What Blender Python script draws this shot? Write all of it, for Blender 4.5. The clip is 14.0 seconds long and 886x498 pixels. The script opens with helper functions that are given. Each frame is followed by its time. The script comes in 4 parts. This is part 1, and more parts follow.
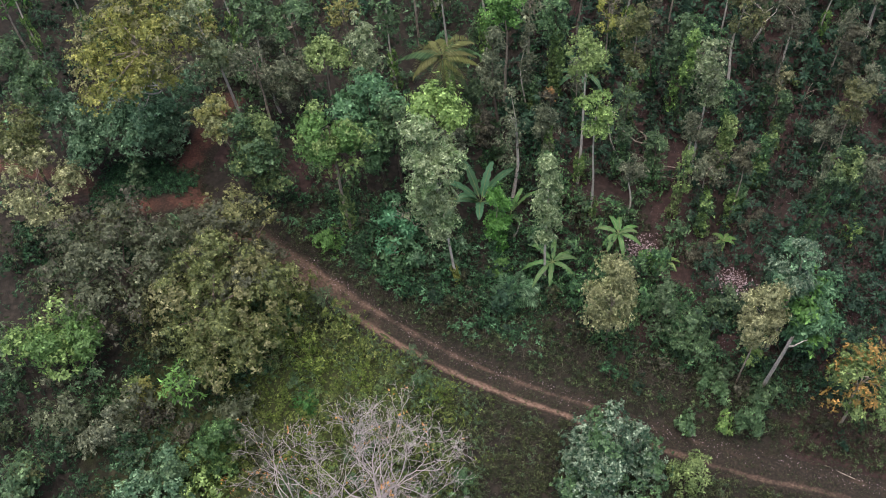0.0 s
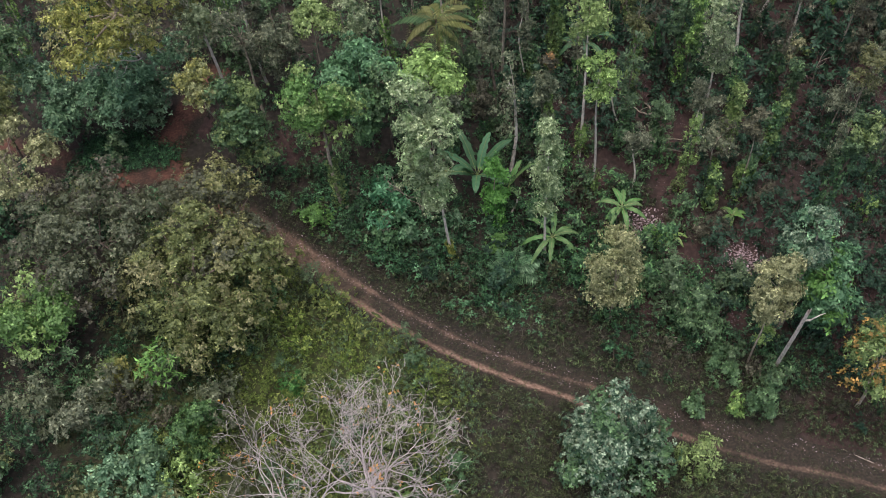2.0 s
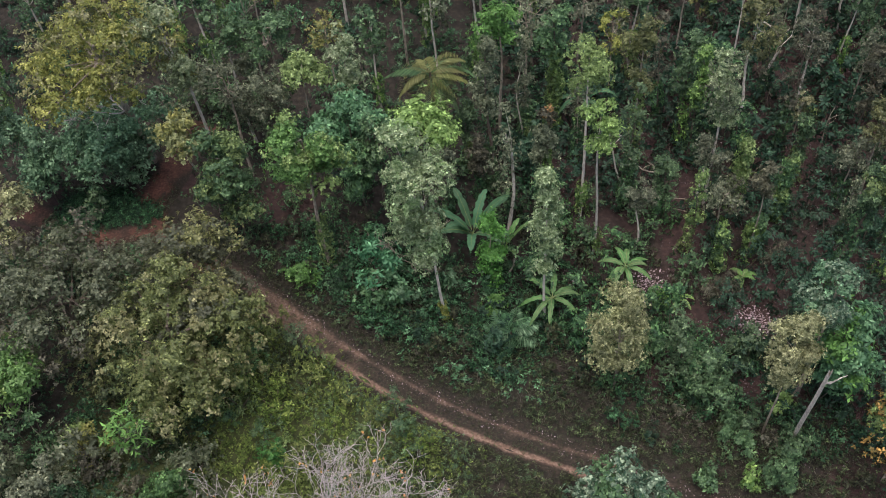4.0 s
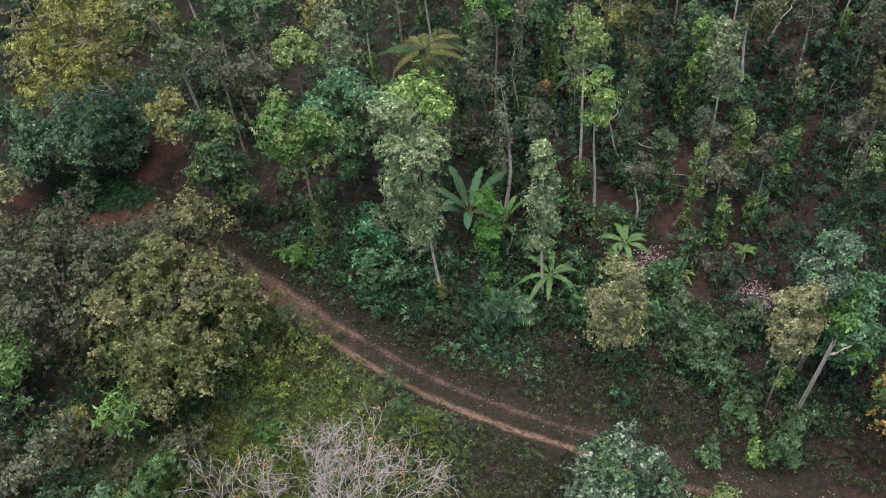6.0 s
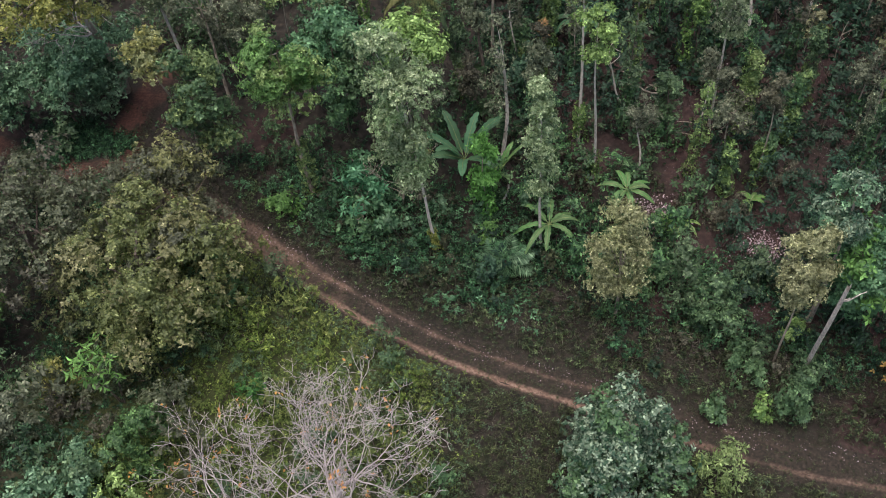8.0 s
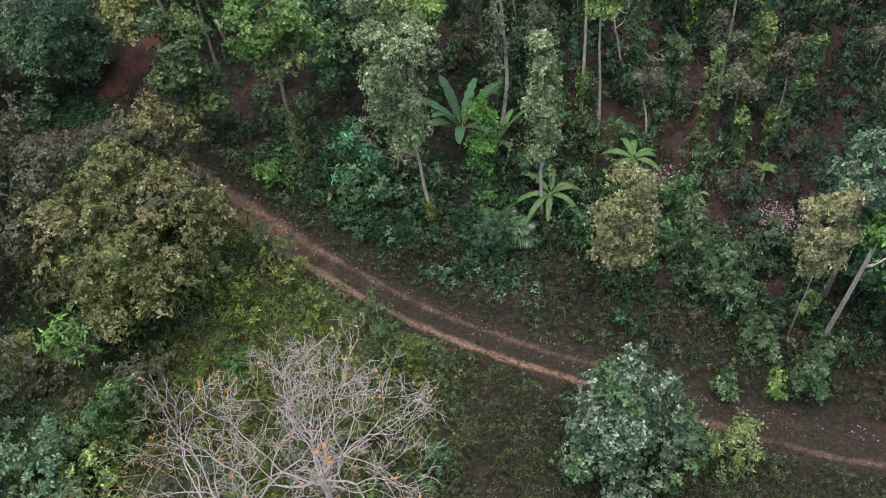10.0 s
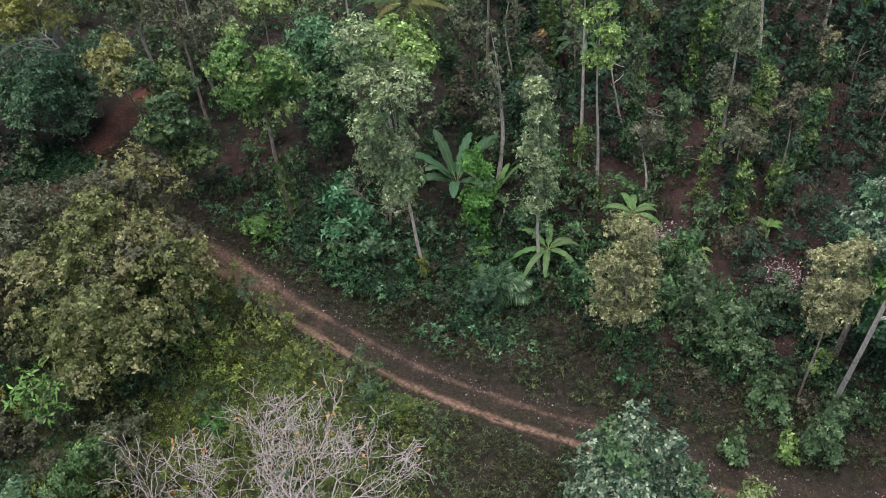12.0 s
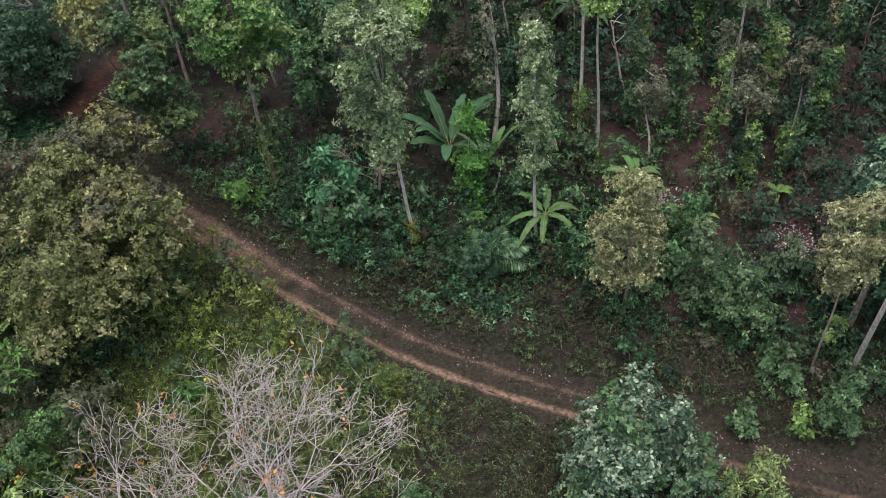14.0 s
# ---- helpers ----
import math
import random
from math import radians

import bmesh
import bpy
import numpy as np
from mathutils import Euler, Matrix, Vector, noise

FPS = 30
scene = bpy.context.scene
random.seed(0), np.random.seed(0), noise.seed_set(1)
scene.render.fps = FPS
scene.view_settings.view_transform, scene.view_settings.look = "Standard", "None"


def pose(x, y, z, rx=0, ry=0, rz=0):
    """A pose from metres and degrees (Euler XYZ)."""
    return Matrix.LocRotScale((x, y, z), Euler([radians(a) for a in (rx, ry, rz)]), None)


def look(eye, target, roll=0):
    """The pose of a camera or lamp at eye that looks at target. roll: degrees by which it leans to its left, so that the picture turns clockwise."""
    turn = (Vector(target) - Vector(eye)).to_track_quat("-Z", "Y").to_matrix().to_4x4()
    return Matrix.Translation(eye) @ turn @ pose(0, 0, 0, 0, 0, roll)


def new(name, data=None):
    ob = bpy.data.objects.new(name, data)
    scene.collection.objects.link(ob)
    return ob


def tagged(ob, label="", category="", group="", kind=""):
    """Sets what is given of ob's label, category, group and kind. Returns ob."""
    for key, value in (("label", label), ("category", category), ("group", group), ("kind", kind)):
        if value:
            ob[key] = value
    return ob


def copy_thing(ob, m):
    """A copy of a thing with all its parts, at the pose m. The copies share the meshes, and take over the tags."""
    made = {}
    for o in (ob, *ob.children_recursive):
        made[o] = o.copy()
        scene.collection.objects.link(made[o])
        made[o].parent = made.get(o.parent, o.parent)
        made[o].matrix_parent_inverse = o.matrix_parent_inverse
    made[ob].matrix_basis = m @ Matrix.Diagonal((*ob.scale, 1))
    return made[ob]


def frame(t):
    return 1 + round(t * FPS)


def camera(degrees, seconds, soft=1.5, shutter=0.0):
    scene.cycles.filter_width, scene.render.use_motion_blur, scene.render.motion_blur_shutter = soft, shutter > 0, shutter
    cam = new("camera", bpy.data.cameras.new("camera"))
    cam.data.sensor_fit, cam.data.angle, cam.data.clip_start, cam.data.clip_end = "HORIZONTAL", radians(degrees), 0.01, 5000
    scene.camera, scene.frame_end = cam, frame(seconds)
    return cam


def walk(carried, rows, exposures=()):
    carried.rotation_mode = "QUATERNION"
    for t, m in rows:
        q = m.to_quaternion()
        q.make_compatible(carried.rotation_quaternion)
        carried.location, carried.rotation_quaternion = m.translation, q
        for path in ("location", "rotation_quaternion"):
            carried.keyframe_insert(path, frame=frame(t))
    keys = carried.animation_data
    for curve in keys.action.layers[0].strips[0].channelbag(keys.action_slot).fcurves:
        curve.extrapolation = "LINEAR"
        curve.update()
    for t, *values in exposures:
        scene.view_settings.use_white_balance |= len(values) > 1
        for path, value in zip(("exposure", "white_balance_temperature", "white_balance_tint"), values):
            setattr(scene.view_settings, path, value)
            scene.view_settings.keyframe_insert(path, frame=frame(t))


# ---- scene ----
cam = camera(49.0, 14.0, soft=1.03)
PATH = [
    (0, (0.008, -0.033, 71.973), (-0.115, 1.107, 70.334), -6.9),
    (0.5, (0.035, 0.153, 70.899), (-0.087, 1.293, 69.259), -6.9),
    (1, (0.083, 0.322, 69.764), (-0.040, 1.462, 68.125), -6.9),
    (1.5, (0.051, 0.502, 68.613), (-0.070, 1.642, 66.974), -6.8),
    (2, (0.046, 0.708, 67.405), (-0.075, 1.847, 65.765), -6.9),
    (2.5, (0.075, 0.916, 66.223), (-0.047, 2.054, 64.583), -6.9),
    (3, (0.119, 1.140, 64.995), (-0.002, 2.281, 63.357), -6.8),
    (3.5, (0.281, 1.564, 63.695), (0.157, 2.752, 62.091), -6.6),
    (3.7, (0.360, 1.679, 63.312), (0.237, 2.905, 61.737), -6.4),
    (4.4, (0.600, 1.720, 62.350), (0.481, 3.043, 60.855), -5.9),
    (5.2, (0.830, 1.560, 61.620), (0.705, 2.909, 60.149), -6.7),
    (5.8, (0.897, 1.504, 61.326), (0.769, 2.814, 59.820), -6.9),
    (6, (0.892, 1.501, 61.265), (0.763, 2.768, 59.723), -7.2),
    (6.5, (0.890, 1.649, 61.018), (0.760, 2.872, 59.441), -7.4),
    (7, (0.996, 1.778, 59.995), (0.865, 3.001, 58.419), -7.5),
    (7.5, (1.020, 1.947, 58.798), (0.889, 3.172, 57.222), -7.4),
    (8, (1.024, 2.173, 57.587), (0.894, 3.397, 56.011), -7.4),
    (8.2, (1.026, 2.255, 57.186), (0.897, 3.478, 55.609), -7.4),
    (10.5, (0.905, 2.783, 52.995), (0.777, 4.007, 51.418), -7.2),
    (11, (0.924, 2.882, 52.420), (0.797, 4.107, 50.843), -7.2),
    (11.5, (1.107, 3.092, 51.701), (0.980, 4.369, 50.167), -6.9),
    (12, (1.324, 3.159, 50.889), (1.197, 4.506, 49.416), -6.6),
    (12.5, (1.433, 3.251, 49.953), (1.304, 4.604, 48.486), -6.6),
    (13, (1.483, 3.390, 48.817), (1.356, 4.743, 47.349), -6.6),
    (13.5, (1.509, 3.516, 47.660), (1.381, 4.869, 46.193), -6.6),
    (14, (1.531, 3.707, 46.713), (1.404, 5.060, 45.245), -6.5),
]
walk(cam, [(t, look(eye, target, roll)) for t, eye, target, roll in PATH])

# ---- world, sun, exposure ----
world = bpy.data.worlds.new("sky")
scene.world = world
world.use_nodes = True
wn = world.node_tree.nodes
sky = wn.new("ShaderNodeTexSky")
sky.sky_type, sky.sun_disc = "NISHITA", False
sky.sun_elevation, sky.sun_rotation = radians(83), radians(-140)
sky.dust_density, sky.ozone_density = 4.0, 1.0
world.node_tree.links.new(sky.outputs[0], wn["Background"].inputs[0])
wn["Background"].inputs[1].default_value = 0.15
sun_data = bpy.data.lights.new("sun", "SUN")
sun_data.energy, sun_data.angle, sun_data.color = 2.6, radians(60), (1.0, 0.935, 0.945)
sun = new("sun", sun_data)
sun.matrix_basis = look((-5, -6, 62), (0, 0, 0))
scene.view_settings.exposure = 0.20


# ---- materials ----
def material(name):
    m = bpy.data.materials.new(name)
    m.use_nodes = True
    return m, m.node_tree.nodes, m.node_tree.links, m.node_tree.nodes["Principled BSDF"]


def ramp(nodes, stops):
    r = nodes.new("ShaderNodeValToRGB")
    while len(r.color_ramp.elements) < len(stops):
        r.color_ramp.elements.new(0.5)
    for e, (p, c) in zip(r.color_ramp.elements, stops):
        e.position, e.color = p, (*c, 1)
    return r


def tint(c, k):
    return tuple(min(1.0, v * k) for v in c)


def leaf_material(name, low, mid, high, rough=0.48, through_light=0.20, patch=0.36, gloss=0.32, warm=0.99):
    """Leaves: each its own tone, patches of tone over the crown, highlights painted into the brightest, some light
    through the blade.
    """
    low, mid, high = ((c[0] * warm * 1.20, c[1] * 1.235, c[2] * 1.52) for c in (low, mid, high))
    m, n, l, p = material(name)
    geo, info, tex = n.new("ShaderNodeNewGeometry"), n.new("ShaderNodeObjectInfo"), n.new("ShaderNodeTexNoise")
    tc = n.new("ShaderNodeTexCoord")
    l.new(tc.outputs["Object"], tex.inputs["Vector"])
    tex.inputs["Scale"].default_value, tex.inputs["Detail"].default_value = 1.7, 2.5
    mix = n.new("ShaderNodeMath")
    mix.operation = "MULTIPLY_ADD"
    l.new(tex.outputs["Fac"], mix.inputs[0])
    mix.inputs[1].default_value = patch * 2
    tuft, both = n.new("ShaderNodeAttribute"), n.new("ShaderNodeMath")
    tuft.attribute_name, both.operation = "tuft", "MULTIPLY_ADD"
    l.new(geo.outputs["Random Per Island"], both.inputs[0]), l.new(tuft.outputs["Fac"], both.inputs[2])
    both.inputs[1].default_value = 0.75
    half = n.new("ShaderNodeMath")
    half.operation = "MULTIPLY_ADD"
    l.new(both.outputs[0], half.inputs[0])
    half.inputs[1].default_value, half.inputs[2].default_value = 1 - patch, 0.08 - patch * 0.6
    l.new(half.outputs[0], mix.inputs[2])
    # The doubled top stop paints leaf glints into the colour.
    r = ramp(n, [(0.0, low), (0.48, mid), (0.86, high), (1.0, tint(high, 2.0))])
    l.new(mix.outputs[0], r.inputs[0])
    hsv = n.new("ShaderNodeHueSaturation")
    for out, lo, hi in (("Hue", 0.488, 0.512), ("Saturation", 0.9, 1.05), ("Value", 0.88, 1.14)):
        mr = n.new("ShaderNodeMapRange")
        l.new(info.outputs["Random"], mr.inputs[0])
        mr.inputs[3].default_value, mr.inputs[4].default_value = lo, hi
        l.new(mr.outputs[0], hsv.inputs[out])
    l.new(r.outputs[0], hsv.inputs["Color"])
    l.new(hsv.outputs[0], p.inputs["Base Color"])
    p.inputs["Roughness"].default_value, p.inputs["Specular IOR Level"].default_value = rough, gloss
    tr, ms = n.new("ShaderNodeBsdfTranslucent"), n.new("ShaderNodeMixShader")
    l.new(hsv.outputs[0], tr.inputs[0])
    ms.inputs[0].default_value = through_light
    l.new(p.outputs[0], ms.inputs[1]), l.new(tr.outputs[0], ms.inputs[2])
    l.new(ms.outputs[0], n["Material Output"].inputs[0])
    return m


def bark_material(name, dark, light, scale=3.0):
    m, n, l, p = material(name)
    tc, tex, big = n.new("ShaderNodeTexCoord"), n.new("ShaderNodeTexNoise"), n.new("ShaderNodeTexNoise")
    mp = n.new("ShaderNodeMapping")
    mp.inputs["Scale"].default_value = (1, 1, 0.35)
    l.new(tc.outputs["Object"], mp.inputs[0])
    l.new(mp.outputs[0], tex.inputs["Vector"]), l.new(tc.outputs["Object"], big.inputs["Vector"])
    tex.inputs["Scale"].default_value, tex.inputs["Detail"].default_value = scale * 3, 6
    big.inputs["Scale"].default_value = 0.7
    add = n.new("ShaderNodeMath")
    add.operation = "MULTIPLY_ADD"
    l.new(tex.outputs["Fac"], add.inputs[0])
    add.inputs[1].default_value = 0.7
    sc = n.new("ShaderNodeMath")
    sc.operation = "MULTIPLY"
    sc.inputs[1].default_value = 0.35
    l.new(big.outputs["Fac"], sc.inputs[0]), l.new(sc.outputs[0], add.inputs[2])
    r = ramp(n, [(0.38, dark), (0.62, light)])
    l.new(add.outputs[0], r.inputs[0]), l.new(r.outputs[0], p.inputs["Base Color"])
    b = n.new("ShaderNodeBump")
    b.inputs["Strength"].default_value, b.inputs["Distance"].default_value = 0.5, 0.03
    l.new(tex.outputs["Fac"], b.inputs["Height"]), l.new(b.outputs[0], p.inputs["Normal"])
    p.inputs["Roughness"].default_value = 0.85
    return m


def ground_material():
    """Forest floor: dark humus, red-brown earth and green moss or low herbs, masked by two attributes."""
    m, n, l, p = material("forest_floor")
    tc, a, b, c = (n.new("ShaderNodeTexCoord"), *(n.new("ShaderNodeTexNoise") for _ in range(3)))
    for t, s, d in ((a, 0.35, 6), (b, 2.2, 8), (c, 14.0, 4)):
        l.new(tc.outputs["Object"], t.inputs["Vector"])
        t.inputs["Scale"].default_value, t.inputs["Detail"].default_value = s, d
    humus = ramp(n, [(0.3, (0.012, 0.010, 0.007)), (0.5, (0.024, 0.019, 0.013)), (0.72, (0.050, 0.038, 0.028))])
    earth = ramp(n, [(0.25, (0.020, 0.011, 0.009)), (0.5, (0.038, 0.020, 0.017)), (0.75, (0.080, 0.045, 0.038))])
    herb = ramp(n, [(0.3, (0.026, 0.034, 0.010)), (0.55, (0.050, 0.062, 0.018)), (0.75, (0.080, 0.080, 0.032))])
    for r in (humus, earth, herb):
        l.new(b.outputs["Fac"], r.inputs[0])
    soil, green = n.new("ShaderNodeAttribute"), n.new("ShaderNodeAttribute")
    soil.attribute_name, green.attribute_name = "soil", "green"
    last = humus.outputs[0]
    for mask, col in ((green, herb), (soil, earth)):
        k = n.new("ShaderNodeMath")
        k.operation = "MULTIPLY_ADD"
        l.new(a.outputs["Fac"], k.inputs[0])
        k.inputs[1].default_value = 0.9
        off = n.new("ShaderNodeMath")
        off.operation = "ADD"
        off.inputs[1].default_value = -0.45
        l.new(mask.outputs["Fac"], off.inputs[0]), l.new(off.outputs[0], k.inputs[2])
        edge = ramp(n, [(0.35, (0, 0, 0)), (0.6, (1, 1, 1))])
        l.new(k.outputs[0], edge.inputs[0])
        mx = n.new("ShaderNodeMix")
        mx.data_type = "RGBA"
        l.new(edge.outputs[0], mx.inputs["Factor"]), l.new(last, mx.inputs["A"]), l.new(col.outputs[0], mx.inputs["B"])
        last = mx.outputs["Result"]
    l.new(last, p.inputs["Base Color"])
    bp = n.new("ShaderNodeBump")
    bp.inputs["Strength"].default_value, bp.inputs["Distance"].default_value = 0.7, 0.08
    l.new(c.outputs["Fac"], bp.inputs["Height"]), l.new(bp.outputs[0], p.inputs["Normal"])
    p.inputs["Roughness"].default_value = 0.95
    return m


def road_material():
    """Earth track: sandy pink wheel ruts, darker crown with thin grass, ragged verge."""
    m, n, l, p = material("earth_track")
    tc, a, b = n.new("ShaderNodeTexCoord"), n.new("ShaderNodeTexNoise"), n.new("ShaderNodeTexNoise")
    for t, s, d in ((a, 0.9, 6), (b, 6.0, 8)):
        l.new(tc.outputs["Object"], t.inputs["Vector"])
        t.inputs["Scale"].default_value, t.inputs["Detail"].default_value = s, d
    sand = ramp(n, [(0.3, (0.11, 0.066, 0.046)), (0.5, (0.205, 0.130, 0.092)), (0.72, (0.32, 0.225, 0.170))])
    verge = ramp(n, [(0.3, (0.012, 0.009, 0.006)), (0.52, (0.026, 0.019, 0.012)), (0.75, (0.056, 0.042, 0.028))])
    red = ramp(n, [(0.3, (0.060, 0.022, 0.014)), (0.55, (0.130, 0.048, 0.032)), (0.8, (0.210, 0.092, 0.064))])
    for r in (sand, verge, red):
        l.new(b.outputs["Fac"], r.inputs[0])
    rut, redness = n.new("ShaderNodeAttribute"), n.new("ShaderNodeAttribute")
    rut.attribute_name, redness.attribute_name = "rut", "red"
    m0 = n.new("ShaderNodeMix")
    m0.data_type = "RGBA"
    l.new(redness.outputs["Fac"], m0.inputs["Factor"]), l.new(sand.outputs[0], m0.inputs["A"]), l.new(red.outputs[0], m0.inputs["B"])
    k = n.new("ShaderNodeMath")
    k.operation = "MULTIPLY_ADD"
    l.new(a.outputs["Fac"], k.inputs[0])
    k.inputs[1].default_value = 0.8
    off = n.new("ShaderNodeMath")
    off.operation = "ADD"
    off.inputs[1].default_value = -0.4
    l.new(rut.outputs["Fac"], off.inputs[0]), l.new(off.outputs[0], k.inputs[2])
    edge = ramp(n, [(0.2, (0, 0, 0)), (0.85, (1, 1, 1))])
    l.new(k.outputs[0], edge.inputs[0])
    mx = n.new("ShaderNodeMix")
    mx.data_type = "RGBA"
    l.new(edge.outputs[0], mx.inputs["Factor"]), l.new(verge.outputs[0], mx.inputs["A"]), l.new(m0.outputs["Result"], mx.inputs["B"])
    l.new(mx.outputs["Result"], p.inputs["Base Color"])
    bp = n.new("ShaderNodeBump")
    bp.inputs["Strength"].default_value, bp.inputs["Distance"].default_value = 0.6, 0.05
    l.new(b.outputs["Fac"], bp.inputs["Height"]), l.new(bp.outputs[0], p.inputs["Normal"])
    p.inputs["Roughness"].default_value = 0.95
    return m


LEAF = {
    "olive": leaf_material("olive_leaves", (0.028, 0.038, 0.010), (0.080, 0.094, 0.026), (0.185, 0.195, 0.060), 0.45, 0.22, 0.42, 0.38, 1.0),
    "grey": leaf_material("grey_green_leaves", (0.03, 0.037, 0.015), (0.07, 0.08, 0.034), (0.132, 0.14, 0.066), 0.45, 0.22, 0.42, 0.38),
    "gold": leaf_material("yellow_green_leaves", (0.054, 0.066, 0.013), (0.146, 0.156, 0.031), (0.255, 0.24, 0.056), warm=1.0),
    "bright": leaf_material("bright_green_leaves", (0.025, 0.055, 0.012), (0.070, 0.150, 0.028), (0.130, 0.240, 0.050)),
    "lime": leaf_material("lime_green_leaves", (0.045, 0.080, 0.018), (0.125, 0.200, 0.042), (0.250, 0.345, 0.088)),
    "mid": leaf_material("mid_green_leaves", (0.018, 0.036, 0.014), (0.051, 0.095, 0.034), (0.110, 0.174, 0.061)),
    "dark": leaf_material("dark_green_leaves", (0.006, 0.016, 0.008), (0.016, 0.038, 0.018), (0.046, 0.090, 0.040), 0.5, 0.15, 0.45, 0.22),
    "teal": leaf_material("blue_green_leaves", (0.017, 0.050, 0.018), (0.052, 0.116, 0.042), (0.120, 0.206, 0.082)),
    "pale": leaf_material("pale_silver_leaves", (0.040, 0.070, 0.021), (0.134, 0.196, 0.064), (0.310, 0.365, 0.162), 0.5, 0.2, 0.35, 0.4, warm=1.0),
    "frost": leaf_material("pale_backed_large_leaves", (0.010, 0.032, 0.016), (0.038, 0.078, 0.033), (0.165, 0.198, 0.108), 0.45, 0.15, 0.22, 0.35),
    "tan": leaf_material("tan_green_leaves", (0.052, 0.058, 0.018), (0.142, 0.150, 0.052), (0.34, 0.335, 0.140), warm=1.0),
    "orange": leaf_material("orange_leaves", (0.075, 0.07, 0.02), (0.165, 0.112, 0.032), (0.29, 0.155, 0.046), warm=1.0),
    "brown": leaf_material("dry_brown_leaves", (0.024, 0.025, 0.013), (0.054, 0.052, 0.026), (0.115, 0.106, 0.056)),
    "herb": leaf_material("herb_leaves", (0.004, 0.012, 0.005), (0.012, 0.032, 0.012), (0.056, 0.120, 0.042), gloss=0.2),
    "meadow": leaf_material("meadow_leaves", (0.026, 0.037, 0.008), (0.082, 0.115, 0.023), (0.200, 0.230, 0.051), 0.6, 0.35, 0.4, 0.25),
    "dry": leaf_material("dry_grass_blades", (0.014, 0.013, 0.008), (0.029, 0.025, 0.014), (0.068, 0.056, 0.033), warm=1.0),
    "litter": leaf_material("fallen_leaves", (0.080, 0.050, 0.040), (0.200, 0.140, 0.115), (0.400, 0.310, 0.270), 0.8, 0.05, warm=1.0),
    "dull_litter": leaf_material("old_fallen_leaves", (0.035, 0.022, 0.018), (0.080, 0.054, 0.046), (0.170, 0.125, 0.110), 0.8, 0.05, warm=1.0),
    "banana": leaf_material("banana_leaves", (0.030, 0.084, 0.018), (0.064, 0.140, 0.032), (0.135, 0.225, 0.068), 0.5, 0.25, 0.4, 0.22),
    # Darker copy of the banana leaves, with shade put into its colour.
    "banana_dark": leaf_material("shade_tinted_banana_leaves", (0.024, 0.068, 0.024), (0.052, 0.125, 0.046), (0.092, 0.18, 0.074), 0.5, 0.25, 0.4, 0.22),
    "slate": leaf_material("dull_large_leaves", (0.020, 0.052, 0.022), (0.070, 0.145, 0.058), (0.180, 0.280, 0.125)),
    "weed": leaf_material("dull_weed_leaves", (0.010, 0.012, 0.005), (0.026, 0.030, 0.012), (0.068, 0.074, 0.030), gloss=0.2),
    "vine": leaf_material("creeper_leaves", (0.028, 0.056, 0.014), (0.086, 0.146, 0.034), (0.205, 0.285, 0.07)),
    "creeper_dark": leaf_material("dark_creeper_leaves", (0.010, 0.027, 0.011), (0.032, 0.070, 0.026), (0.100, 0.175, 0.056), gloss=0.25),
    "wisp": leaf_material("fine_dull_leaves", (0.026, 0.032, 0.016), (0.080, 0.092, 0.044), (0.195, 0.205, 0.105), gloss=0.25),
    # Lighter, yellower olive leaves: sunlight on the clumps is put into their colour.
    "canopy": leaf_material("sun_tinted_olive_leaves", (0.038, 0.046, 0.012), (0.124, 0.132, 0.036), (0.262, 0.252, 0.084), 0.45, 0.22, 0.40, 0.38, 1.0),
    "amber": leaf_material("amber_leaves", (0.20, 0.095, 0.022), (0.42, 0.19, 0.04), (0.60, 0.30, 0.08), warm=1.0),
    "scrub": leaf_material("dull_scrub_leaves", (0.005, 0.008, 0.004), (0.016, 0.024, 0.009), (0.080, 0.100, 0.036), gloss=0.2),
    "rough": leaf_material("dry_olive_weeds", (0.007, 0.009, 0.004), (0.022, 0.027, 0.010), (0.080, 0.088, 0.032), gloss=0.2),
    "straw": leaf_material("dry_stalks", (0.040, 0.036, 0.022), (0.095, 0.085, 0.050), (0.190, 0.170, 0.105), gloss=0.2),
    "fresh": leaf_material("fresh_green_leaves", (0.040, 0.100, 0.018), (0.090, 0.200, 0.034), (0.165, 0.320, 0.060)),
    "leafy": leaf_material("dense_shrub_leaves", (0.010, 0.034, 0.008), (0.034, 0.094, 0.020), (0.085, 0.172, 0.038)),
    "bluefern": leaf_material("fern_fronds", (0.018, 0.058, 0.022), (0.046, 0.135, 0.046), (0.105, 0.225, 0.088)),
    "palm": leaf_material("palm_fronds", (0.050, 0.058, 0.014), (0.120, 0.130, 0.034), (0.200, 0.195, 0.065)),
}
BARK = bark_material("brown_bark", (0.050, 0.036, 0.026), (0.160, 0.125, 0.095))
BARK_PALE = bark_material("pale_grey_bark", (0.170, 0.135, 0.102), (0.460, 0.385, 0.305))
BARK_WHITE = bark_material("bleached_bark", (0.400, 0.340, 0.290), (0.760, 0.680, 0.590))
BARK_TWIG = bark_material("grey_twig_bark", (0.320, 0.268, 0.255), (0.620, 0.545, 0.518))
STEM = bark_material("banana_stem", (0.060, 0.075, 0.025), (0.150, 0.150, 0.060))
MIDRIB = bark_material("banana_midrib", (0.16, 0.20, 0.07), (0.26, 0.30, 0.12))
GROUND, ROAD = ground_material(), road_material()


# ---- mesh helpers ----
def ground_z(x, y):
    return 2.4 - 0.06 * x + 0.25 * math.sin(x * 0.13 + 1.0) * math.sin(y * 0.11)


